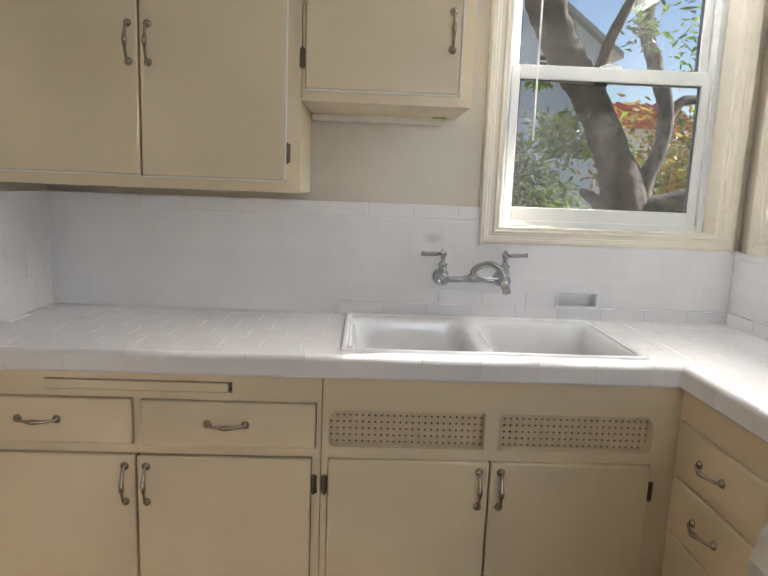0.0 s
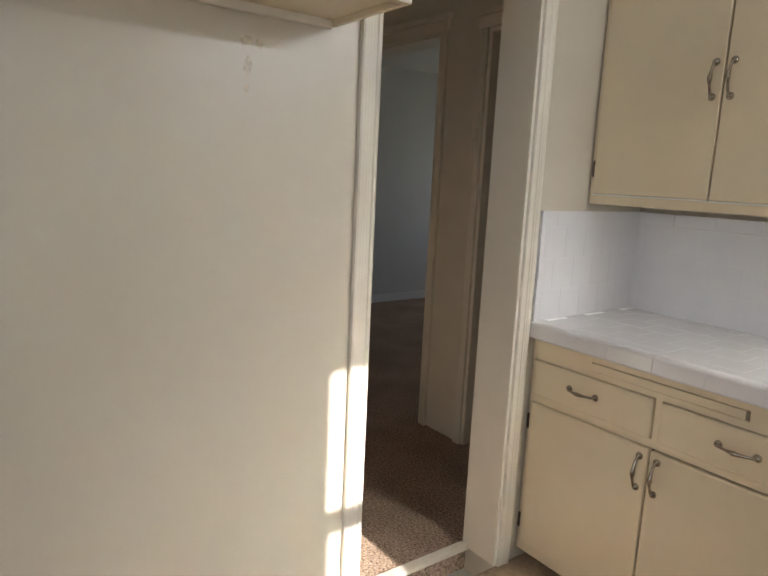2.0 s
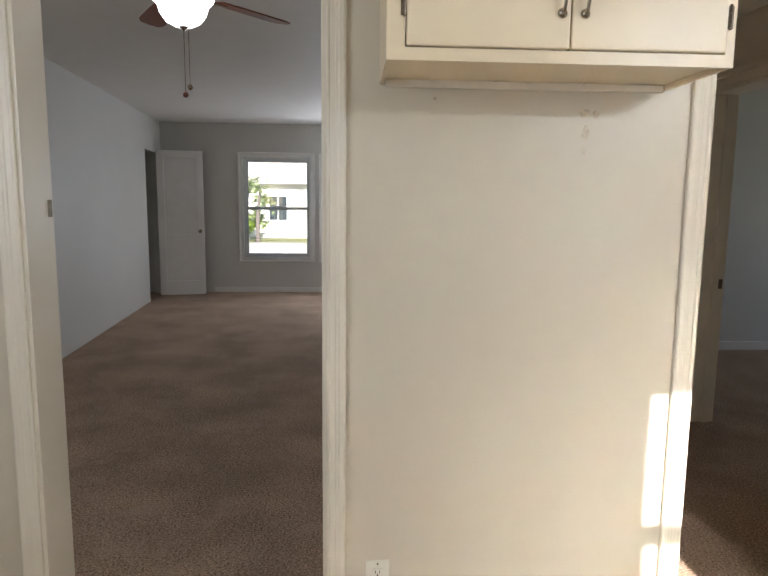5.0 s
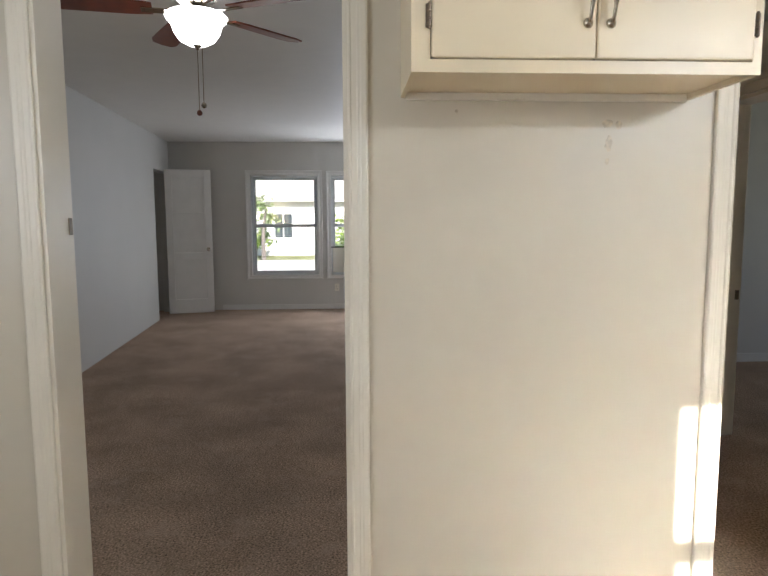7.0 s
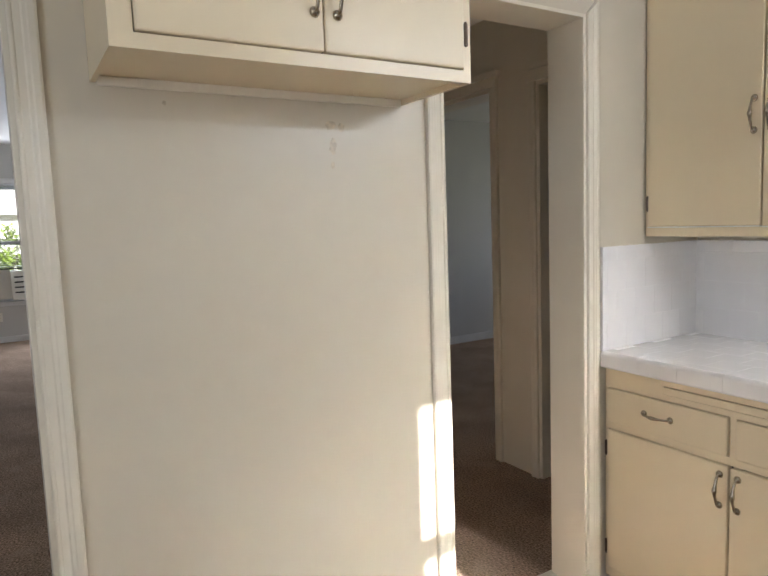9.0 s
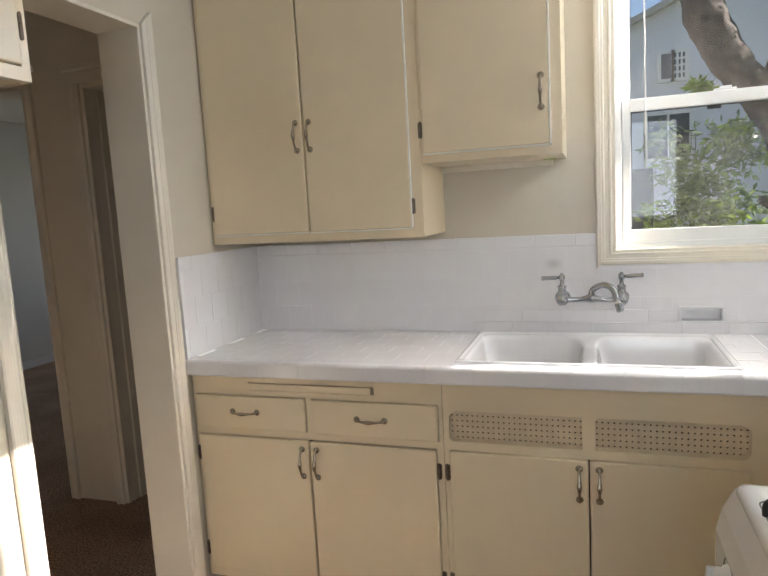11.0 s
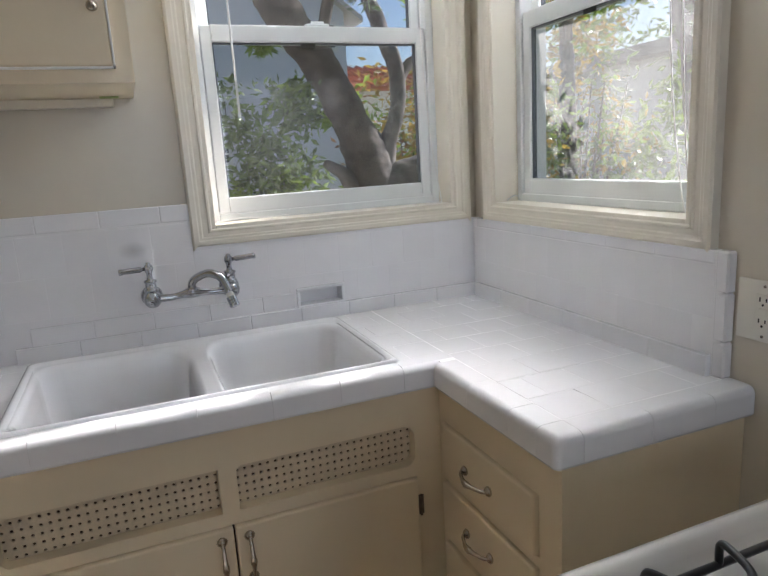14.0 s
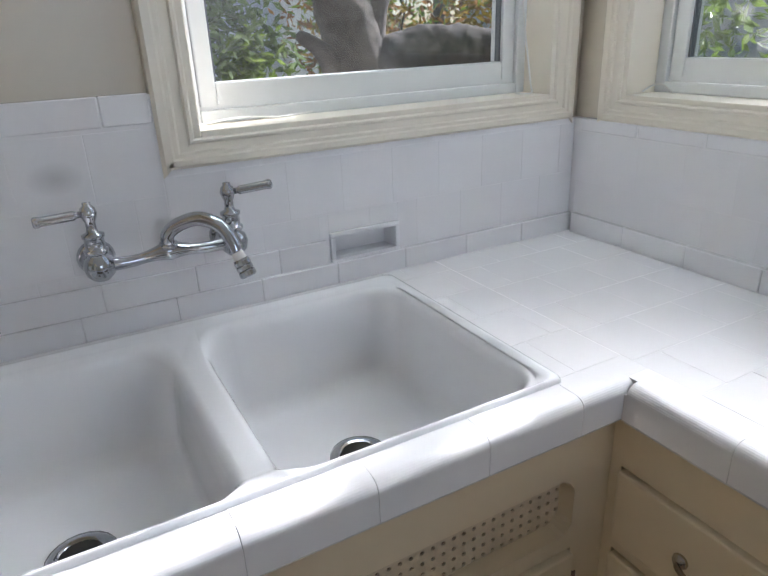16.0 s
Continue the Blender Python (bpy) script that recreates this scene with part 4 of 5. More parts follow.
def carcass(t, m, u0, u1, z0, z1, depth, holes, front=0.02, lift=0.0):
    bm = B()
    cuts = sorted({u0, u1, *(c for h in holes for c in h[:2])})
    for a, b in zip(cuts, cuts[1:]):
        mid = (a + b) / 2
        spans = [(z0, z1)]
        for h in holes:
            if h[0] < mid < h[1]:
                spans = [s for lo, hi in spans for s in ((lo, min(hi, h[2])), (max(lo, h[3]), hi)) if s[1] - s[0] > 1e-4]
        for lo, hi in spans:
            box(bm, a, b, 0, front, lo, hi)
    bmesh.ops.remove_doubles(bm, verts=bm.verts, dist=1e-5)
    part("face_frame", moved(bm, m), M_CAB, t)
    part("side_panel", moved(box(B(), u0, u0 + 0.012, front, depth, z0, z1), m), M_CAB, t)
    part("side_panel", moved(box(B(), u1 - 0.012, u1, front, depth, z0, z1), m), M_CAB, t)
    part("bottom_panel", moved(box(B(), u0 + 0.012, u1 - 0.012, front, depth, z0 + lift, z0 + lift + 0.015), m), M_CAB, t)
    # Dark sheet close behind the front darkens gaps and vent holes like shade.
    part("shade_sheet", moved(box(B(), u0 + 0.0125, u1 - 0.0125, front + 0.03, front + 0.035, z0 + lift + 0.016, z1 - 0.001), m), M_CABIN, t, "dark sheet standing in for shade inside the cabinet")


G = 0.0022


def gap(r):
    return (r[0] - G, r[1] + G, r[2] - G, r[3] + G)


base1 = thing("base_cabinet", (-0.6, 2.4, 0), "cream painted base cabinet with two drawers and two doors", "cabinet")
d1, d2 = (-1.064, -0.613, 0.650, 0.774), (-0.588, -0.132, 0.648, 0.772)
p1, p2 = (-1.062, -0.608, 0.085, 0.620), (-0.602, -0.142, 0.085, 0.618)
bd = (-0.838, -0.357, 0.797, 0.822)
carcass(base1, F_BASE, WEST + 0.003, -0.117, 0.045, 0.861, 0.52, [gap(d1), gap(d2), (p1[0] - G, p2[1] + G, p1[2] - G, p1[3] + G), (bd[0] - 0.001, bd[1] + 0.004, bd[2] - 0.002, bd[3] + 0.003)])
leaf(base1, "drawer", F_BASE, *d1, 0.011, (-0.855, 0.716, True))
leaf(base1, "drawer", F_BASE, *d2, 0.011, (-0.366, 0.712, True))
leaf(base1, "door", F_BASE, *p1, 0.012, (-0.633, 0.540, False), [(-1.070, 0.545), (-1.070, 0.16)])
leaf(base1, "door", F_BASE, *p2, 0.012, (-0.577, 0.540, False), [(-0.134, 0.545), (-0.134, 0.16)])
part("cutting_board", moved(box(B(), bd[0], bd[1] - 0.006, -0.004, 0.3, bd[2], bd[3], 0.002), F_BASE), M_CAB, base1, "cream painted pull-out cutting board")

base2 = thing("sink_cabinet", (0.35, 2.4, 0), "cream painted sink cabinet with two perforated vents and two doors", "cabinet")
v1, v2 = (-0.096, 0.322, 0.652, 0.756), (0.360, 0.782, 0.652, 0.756)
q1, q2 = (-0.096, 0.339, 0.085, 0.620), (0.343, 0.781, 0.085, 0.620)
carcass(base2, F_BASE, -0.115, 0.855, 0.045, 0.861, 0.48, [v1, v2, (q1[0] - G, q2[1] + G, q1[2] - G, q1[3] + G)], 0.034)
leaf(base2, "door", F_BASE, *q1, 0.012, (0.312, 0.545, False), [(-0.106, 0.545), (-0.106, 0.16)])
leaf(base2, "door", F_BASE, *q2, 0.012, (0.371, 0.545, False), [(0.789, 0.545), (0.789, 0.16)])


def corner_fill(m, u, z, r, su, sz):
    """A rounded corner of a vent opening."""
    bm = B()
    pts = [(u, z)] + [(u + su * (r - r * math.sin(a)), z + sz * (r - r * math.cos(a))) for a in [i * math.pi / 2 / 6 for i in range(7)]]
    f = [bm.verts.new((a, 0.0, b)) for a, b in pts]
    g = [bm.verts.new((a, 0.034, b)) for a, b in pts]
    bm.faces.new(f)
    bm.faces.new(g[::-1])
    for i in range(len(pts)):
        j = (i + 1) % len(pts)
        bm.faces.new((f[i], f[j], g[j], g[i]))
    return moved(bm, m)


def perforated(m, u0, u1, z0, z1, nu, nz, r, v):
    """A sheet with round holes."""
    bm = B()
    du, dz = (u1 - u0) / nu, (z1 - z0) / nz
    for i in range(nu):
        for k in range(nz):
            cu, cz = u0 + (i + 0.5) * du, z0 + (k + 0.5) * dz
            sq, ci = [], []
            for a in range(8):
                t = math.pi / 4 * a
                c, s = math.cos(t), math.sin(t)
                q = max(abs(c), abs(s))
                sq.append((cu + c / q * du / 2, cz + s / q * dz / 2))
                ci.append((cu + r * c, cz + r * s))
            A = [bm.verts.new((p[0], v, p[1])) for p in sq]
            C = [bm.verts.new((p[0], v, p[1])) for p in ci]
            D = [bm.verts.new((p[0], v + 0.003, p[1])) for p in ci]
            for a in range(8):
                b = (a + 1) % 8
                bm.faces.new((A[a], A[b], C[b], C[a]))
                bm.faces.new((C[a], C[b], D[b], D[a]))
    bmesh.ops.remove_doubles(bm, verts=bm.verts, dist=1e-5)
    return moved(bm, m)


for vv, left in ((v1, True), (v2, False)):
    vent = part("vent_panel", perforated(F_BASE, vv[0] - 0.004, vv[1] + 0.004, vv[2] - 0.004, vv[3] + 0.004, 25, 6, 0.0034, 0.030), M_VENT, base2, "cream perforated hardboard vent")
    if left:
        part("vent_corner", corner_fill(F_BASE, vv[0] - 0.001, vv[3] + 0.001, 0.035, 1, -1), M_CAB, vent)
        part("vent_corner", corner_fill(F_BASE, vv[0] - 0.001, vv[2] - 0.001, 0.02, 1, 1), M_CAB, vent)
    else:
        part("vent_corner", corner_fill(F_BASE, vv[1] + 0.001, vv[3] + 0.001, 0.035, -1, -1), M_CAB, vent)
        part("vent_corner", corner_fill(F_BASE, vv[1] + 0.001, vv[2] - 0.001, 0.03, -1, 1), M_CAB, vent)
        part("vent_corner", corner_fill(F_BASE, vv[0] - 0.001, vv[3] + 0.001, 0.018, 1, -1), M_CAB, vent)

base3 = thing("drawer_cabinet", (1.05, 1.95, 0), "cream painted drawer cabinet under the counter end", "cabinet")
drs = [(-2.190, -1.815, 0.630, 0.757), (-2.190, -1.815, 0.468, 0.603), (-2.190, -1.815, 0.290, 0.441), (-2.190, -1.815, 0.085, 0.263)]
carcass(base3, F_PEN, -2.2115, -1.752, 0.045, 0.861, 0.44, [gap(d) for d in drs])
for d in drs:
    leaf(base3, "drawer", F_PEN, *d, 0.011, (-2.022, (d[2] + d[3]) / 2 - 0.006, True))
part("end_panel", box(B(), 0.853, EAST - 0.001, 1.748, 1.752, 0.045, 0.861), M_CAB, base3)

for nm, x0, x1, z0 in (("wall_cabinet", WEST + 0.003, -0.207, 1.318), ("wall_cabinet", -0.205, 0.271, 1.574)):
    tall = x1 < 0
    c = thing(nm, ((x0 + x1) / 2, 2.6, z0), "tall cream wall cabinet with two doors" if tall else "short cream wall cabinet with one door above an open niche", "cabinet", "cabinets over the sink counter")
    if tall:
        a, b = (-1.061, -0.652, 1.354, 2.42), (-0.647, -0.250, 1.352, 2.42)
        carcass(c, F_UP, x0, x1, z0, CEIL - 0.002, NORTH - 2.438, [(a[0] - G, b[1] + 0.0045, a[2] - 0.0045, a[3] + G)])
        lips(leaf(c, "door", F_UP, *a, 0.011, (-0.677, 1.706, False), [(-1.0655, 1.44), (-1.0655, 2.3)]), F_UP, a, "b")
        lips(leaf(c, "door", F_UP, *b, 0.011, (-0.624, 1.706, False), [(-0.243, 1.428), (-0.243, 2.3)]), F_UP, b, "rb")
    else:
        a = (-0.196, 0.232, 1.606, 2.42)
        carcass(c, F_UP, x0, x1, z0, CEIL - 0.002, NORTH - 2.438, [(a[0] - G, a[1] + 0.0045, a[2] - 0.0045, a[3] + G)])
        lips(leaf(c, "door", F_UP, *a, 0.011, (0.207, 1.774, False), [(-0.2045, 1.688), (-0.2045, 2.3)]), F_UP, a, "rb")
        part("cleat", box(B(), x0 + 0.002, x1 - 0.05, NORTH - 0.03, NORTH - 0.001, z0 - 0.022, z0, 0.003), M_TRIM, c, "cream wooden cleat")
        part("paper_label", box(B(), 0.19, 0.235, 2.70, 2.74, z0 - 0.0016, z0 - 0.0004), material("green_paper_label", (0.45, 0.55, 0.2), 0.6), c, "faded yellow-green paper label")

over = thing("fridge_cabinet", (-0.93, 0.95, 1.735), "cream painted overhead cabinet above the fridge space", "cabinet")
oa, ob_ = (0.590, 0.965, 1.766, 2.42), (0.968, 1.336, 1.766, 2.42)
carcass(over, F_OVER, 0.545, 1.360, 1.735, CEIL - 0.002, 0.302, [(oa[0] - G, ob_[1] + G, oa[2] - G, oa[3] + G)], lift=0.014)
leaf(over, "door", F_OVER, *oa, 0.009, (0.944, 1.893, False), [(0.585, 1.857), (0.585, 2.3)])
leaf(over, "door", F_OVER, *ob_, 0.009, (0.997, 1.893, False), [(1.343, 1.847), (1.343, 2.3)])
part("cleat", box(B(), WEST + 0.001, WEST + 0.012, 0.559, 1.346, 1.728, 1.749, 0.003), M_TRIM, over, "cream wooden cleat")


def outlet(name, m, w, h, label, rocker=False):
    t = thing(name, m @ Vector((0, 0, 0)), label, "outlet")
    part("cover_plate", moved(box(B(), -w / 2, w / 2, -0.006, 0, -h / 2, h / 2, 0.003), m), M_PLATE, t)
    if rocker:
        part("body", moved(box(B(), -0.017, 0.017, -0.009, -0.004, -0.033, 0.033, 0.002), m), M_PLATE, t)
    for s in (-1, 1):
        bm = B()
        if not rocker:
            box(bm, -0.017, 0.017, -0.009, -0.004, s * 0.0195 - 0.014, s * 0.0195 + 0.014, 0.005)
            part("socket", moved(bm, m), M_PLATE, t)
            bm = B()
        for du, hh in ((-0.0065, 0.008), (0.0065, 0.0065)):
            box(bm, du - 0.0012, du + 0.0012, -0.0098, -0.0085, s * 0.0205 - hh / 2 + 0.003, s * 0.0205 + hh / 2 + 0.003)
        cyl(bm, (0, -0.0098, s * 0.0205 - 0.007), (0, -0.0085, s * 0.0205 - 0.007), 0.0024, None, 8)
        part("slots", moved(bm, m), M_SLOT, t, "dark plug slots")
        part("screw", moved(cyl(B(), (0, -0.0072, s * (h / 2 - 0.011)), (0, -0.0055, s * (h / 2 - 0.011)), 0.003, None, 8), m), M_NICKEL, t)
    if rocker:
        part("test_button", moved(box(B(), -0.008, 0.008, -0.0105, -0.0088, -0.006, 0.0065, 0.001), m), M_PLATE, t)
    return t


outlet("wall_outlet", face((WEST, 0.553, 0.276), (0, 1, 0), (-1, 0, 0)), 0.072, 0.118, "almond duplex wall outlet low beside the doorway")
outlet("safety_outlet", face((EAST, 1.720, 1.062), (0, -1, 0), (1, 0, 0)), 0.112, 0.118, "white safety outlet beside the tile backsplash", True)

# ---- stove ----
stove = thing("gas_stove", (0.93, 1.16, 0), "white enamelled gas stove with black wire grates", "stove")
SX0, SX1, SY0, SY1, SZ = 0.592, 1.225, 0.945, 1.455, 0.915
part("body", box(B(), SX0 + 0.02, SX1, SY0 + 0.004, SY1 - 0.004, 0.03, SZ - 0.045, 0.004), M_ENAMEL, stove)
topm = B()
loops = [ring(SX0, SX1, SY0, SY1, 0.018, SZ - 0.05), ring(SX0, SX1, SY0, SY1, 0.018, SZ - 0.012), ring(SX0 + 0.004, SX1 - 0.004, SY0 + 0.004, SY1 - 0.004, 0.018, SZ - 0.002), ring(SX0 + 0.012, SX1 - 0.012, SY0 + 0.012, SY1 - 0.012, 0.018, SZ),
         ring(SX0 + 0.030, SX1 - 0.030, SY0 + 0.022, SY1 - 0.026, 0.025, SZ - 0.001), ring(SX0 + 0.040, SX1 - 0.040, SY0 + 0.030, SY1 - 0.036, 0.025, SZ - 0.012), ring(SX0 + 0.06, SX1 - 0.06, SY0 + 0.05, SY1 - 0.055, 0.03, SZ - 0.022)]
vs = [[topm.verts.new(p) for p in lp] for lp in loops]
for a, b in zip(vs, vs[1:]):
    for i in range(len(a)):
        topm.faces.new((a[i], a[(i + 1) % len(a)], b[(i + 1) % len(a)], b[i]))
topm.faces.new(vs[-1])
part("cooktop", topm, M_ENAMEL, stove, "glossy white cooktop pan", True)
pan = B()
prof = [(SX0 + 0.002, SZ - 0.012), (SX0 - 0.018, SZ - 0.05), (SX0 - 0.028, SZ - 0.09), (SX0 - 0.028, SZ - 0.155), (SX0 + 0.03, SZ - 0.16), (SX0 + 0.03, SZ - 0.014)]
a = [pan.verts.new((x, SY0 + 0.002, z)) for x, z in prof]
b = [pan.verts.new((x, SY1 - 0.002, z)) for x, z in prof]
for i in range(len(prof)):
    j = (i + 1) % len(prof)
    pan.faces.new((a[i], a[j], b[j], b[i]))
pan.faces.new(a[::-1])
pan.faces.new(b)
part("control_panel", pan, M_ENAMEL, stove, "sloping white control panel")
part("oven_door", box(B(), SX0 - 0.022, SX0 + 0.02, SY0 + 0.006, SY1 - 0.006, 0.20, SZ - 0.175, 0.008), M_ENAMEL, stove, "white oven door")
part("oven_handle", tube(B(), spline([(SX0 - 0.02, SY0 + 0.05, 0.70), (SX0 - 0.06, SY0 + 0.055, 0.702), (SX0 - 0.06, SY1 - 0.055, 0.702), (SX0 - 0.02, SY1 - 0.05, 0.70)], 5), 0.009, 8), M_KNOB, stove, "white oven handle", True)
part("drawer", box(B(), SX0 - 0.018, SX0 + 0.02, SY0 + 0.006, SY1 - 0.006, 0.05, 0.185, 0.006), M_ENAMEL, stove)
for y in (1.335, 1.255, 1.16, 1.065, 0.985):
    o, ax = Vector((SX0 - 0.027, y, SZ - 0.118)), Vector((-1, 0, 0.12)).normalized()
    knob = part("knob", lathe(B(), [(0.0, 0.0), (0.024, 0.0), (0.025, 0.004), (0.022, 0.010), (0.0185, 0.012), (0.017, 0.026), (0.0, 0.027)], o, ax, 20), M_KNOB, stove, "white control knob", True)
    part("grip", moved(box(B(), -0.005, 0.005, -0.017, 0.017, 0.010, 0.036, 0.003), Matrix.Translation(o) @ ax.to_track_quat('Z', 'Y').to_matrix().to_4x4()), M_KNOB, knob)
    mk = B()
    for k in range(3):
        box(mk, SX0 - 0.0295, SX0 - 0.0275, y + 0.03 + k * 0.004, y + 0.032 + k * 0.004, SZ - 0.10 - k * 0.006, SZ - 0.097 - k * 0.006)
    part("dial_mark", mk, M_SLOT, knob, "small black dial marks")
RZ = SZ - 0.022
GZ = SZ - 0.005
for gy0, gy1 in ((1.172, 1.388), (0.965, 1.160)):
    gx0, gx1, cy = 0.613, 1.195, (gy0 + gy1) / 2
    grate = part("grate", tube(B(), ring(gx0, gx1, gy0, gy1, 0.020, GZ, 5), 0.005, 8, True), M_IRON, stove, "black wire burner grate", True)
    part("cross_wire", tube(B(), [(0.904, gy0, GZ), (0.904, gy1, GZ)], 0.005, 8), M_IRON, grate)
    for x0, x1 in ((gx0, 0.904), (0.904, gx1)):
        cx = (x0 + x1) / 2 - 0.02
        burner = part("burner", lathe(B(), [(0.0, 0.0), (0.056, 0.0), (0.057, 0.004), (0.050, 0.012), (0.044, 0.018), (0.0, 0.018)], (cx, cy, RZ - 0.001), (0, 0, 1), 28), M_BURNER, stove, "worn aluminium burner base", True)
        part("burner_cap", lathe(B(), [(0.0, 0.030), (0.012, 0.0305), (0.016, 0.029), (0.019, 0.030), (0.036, 0.0295), (0.043, 0.027), (0.045, 0.022), (0.042, 0.018), (0.0, 0.018)], (cx, cy, RZ - 0.001), (0, 0, 1), 28), M_IRON, burner, "black burner cap", True)
        part("igniter", cyl(B(), (cx - 0.03, cy - 0.048, RZ - 0.002), (cx - 0.03, cy - 0.048, RZ + 0.014), 0.004, None, 8), M_KNOB, burner)
        H = GZ + 0.030
        for sx, ex in ((-1, x0), (1, x1 - 0.006)):
            w = [(ex, cy + 0.052, GZ), (ex, cy + 0.052, H - 0.008), (ex - sx * 0.012, cy + 0.052, H), (cx + sx * 0.070, cy + 0.044, H), (cx + sx * 0.042, cy + 0.026, H), (cx + sx * 0.034, cy, H), (cx + sx * 0.042, cy - 0.026, H), (cx + sx * 0.070, cy - 0.044, H), (ex - sx * 0.012, cy - 0.052, H), (ex, cy - 0.052, H - 0.008), (ex, cy - 0.052, GZ)]
            part("finger_wire", tube(B(), spline(w, 4), 0.0048, 8), M_IRON, grate, "", True)
        for s, ey in ((1, gy1), (-1, gy0)):
            w = [(cx - 0.055, ey, GZ), (cx - 0.055, ey, H - 0.006), (cx - 0.052, ey - s * 0.012, H), (cx - 0.040, cy + s * 0.060, H), (cx - 0.022, cy + s * 0.042, H), (cx, cy + s * 0.035, H), (cx + 0.022, cy + s * 0.042, H), (cx + 0.040, cy + s * 0.060, H), (cx + 0.052, ey - s * 0.012, H), (cx + 0.055, ey, H - 0.006), (cx + 0.055, ey, GZ)]
            part("finger_wire", tube(B(), spline(w, 4), 0.0048, 8), M_IRON, grate, "", True)

# ---- living room ----
FAN = Vector((-2.5, -0.325, 0))
fan = thing("ceiling_fan", (FAN.x, FAN.y, 2.60), "ceiling fan with mahogany blades and a lit opal bowl", "ceiling fan")
part("canopy", lathe(B(), [(0.0, 0.0), (0.07, 0.0), (0.065, -0.03), (0.02, -0.05), (0.0, -0.05)], (FAN.x, FAN.y, 2.60)), M_NICKEL, fan, "", True)
part("motor", lathe(B(), [(0.0, 2.55), (0.08, 2.55), (0.105, 2.53), (0.11, 2.49), (0.095, 2.455), (0.05, 2.44), (0.05, 2.41), (0.075, 2.40), (0.075, 2.385), (0.0, 2.385)], FAN), M_NICKEL, fan, "brushed nickel motor housing", True)
part("bowl", lathe(B(), [(0.0, 2.24), (0.04, 2.243), (0.082, 2.265), (0.108, 2.30), (0.120, 2.34), (0.142, 2.362), (0.147, 2.375), (0.138, 2.385), (0.0, 2.386)], FAN, (0, 0, 1), 32), M_BOWL, fan, "lit white opal glass bowl", True)
part("finial", lathe(B(), [(0.0, 2.222), (0.008, 2.225), (0.01, 2.232), (0.022, 2.24), (0.026, 2.247), (0.0, 2.252)], FAN), M_NICKEL, fan, "nickel finial", True)
for k in range(5):
    rot = Matrix.Translation((FAN.x, FAN.y, 2.40)) @ Matrix.Rotation(radians(66 + 72 * k), 4, 'Z') @ Matrix.Rotation(radians(10), 4, 'X')
    bm = B()
    o = [(0.20, -0.05), (0.30, -0.062), (0.60, -0.068), (0.65, -0.05), (0.66, 0.0), (0.65, 0.05), (0.60, 0.068), (0.30, 0.062), (0.20, 0.05)]
    f = [bm.verts.new((x, y, 0.004)) for x, y in o]
    g = [bm.verts.new((x, y, -0.004)) for x, y in o]
    bm.faces.new(f)
    bm.faces.new(g[::-1])
    for i in range(len(o)):
        bm.faces.new((f[i], g[i], g[(i + 1) % len(o)], f[(i + 1) % len(o)]))
    blade = part("blade", moved(bm, rot), M_BLADE, fan, "dark mahogany blade")
    part("blade_arm", moved(box(B(), 0.09, 0.25, -0.022, 0.022, -0.012, -0.005, 0.003), rot), M_NICKEL, blade, "nickel blade arm")
for dx, dy, z0 in ((0.0, 0.0, 1.925), (-0.02, 0.018, 1.965)):
    ch = part("pull_chain", tube(B(), [(FAN.x + dx, FAN.y + dy, 2.25), (FAN.x + dx, FAN.y + dy, z0)], 0.0022, 6), M_NICKEL, fan, "thin pull chain")
    part("pull_knob", lathe(B(), [(0.0, -0.014), (0.010, -0.010), (0.014, 0.0), (0.010, 0.010), (0.003, 0.016), (0.0, 0.016)], (FAN.x + dx, FAN.y + dy, z0), (0, 0, 1), 14), M_BLADE if z0 < 1.95 else M_NICKEL, ch, "", True)

F_LV = face((LV_FAR, -1.14, 0), (0, 1, 0), (-1, 0, 0))
sash_unit("window_3", F_LV, 1.055, 0.53, 2.10, 1.34, "white double-hung living room window with an open blind", casing_w=0.07, proud=0.02, trim=M_LTRIM, cut=0.06)
F_LV2 = face((LV_FAR, 0.095, 0), (0, 1, 0), (-1, 0, 0))
sash_unit("window_4", F_LV2, 1.055, 0.53, 2.10, 1.34, "white double-hung living room window above an air conditioner", casing_w=0.06, proud=0.02, trim=M_LTRIM)
for nm, y0, y1, zb in (("window_blind", -1.12, -0.105, 0.575), ("window_blind", 0.115, 1.13, 1.0)):
    bl = thing(nm, (LV_FAR - 0.03, (y0 + y1) / 2, 2.08), "white mini blind hanging open in the window", "blind", "living room blinds")
    part("head_rail", box(B(), LV_FAR - 0.045, LV_FAR - 0.015, y0, y1, 2.062, 2.09, 0.003), M_SLAT, bl)
    part("bottom_rail", box(B(), LV_FAR - 0.042, LV_FAR - 0.018, y0, y1, zb, zb + 0.012, 0.003), M_SLAT, bl)
    sl = B()
    z = zb + 0.035
    while z < 2.05:
        box(sl, LV_FAR - 0.042, LV_FAR - 0.018, y0, y1, z, z + 0.0012)
        z += 0.024
    tagged(part("slats", sl, M_SLAT, bl, "thin white open slats"), kind="stuff")
ac = thing("air_conditioner", (LV_FAR, 0.6, 0.56), "beige window air conditioner with side filler panel", "air conditioner")
part("filler_panel", box(B(), LV_FAR - 0.05, LV_FAR - 0.035, 0.13, 0.36, 0.575, 0.965, 0.003), M_PLATE, ac, "beige accordion filler panel")
part("case", box(B(), LV_FAR - 0.16, LV_FAR + 0.10, 0.36, 0.90, 0.56, 0.95, 0.012), M_PLATE, ac)
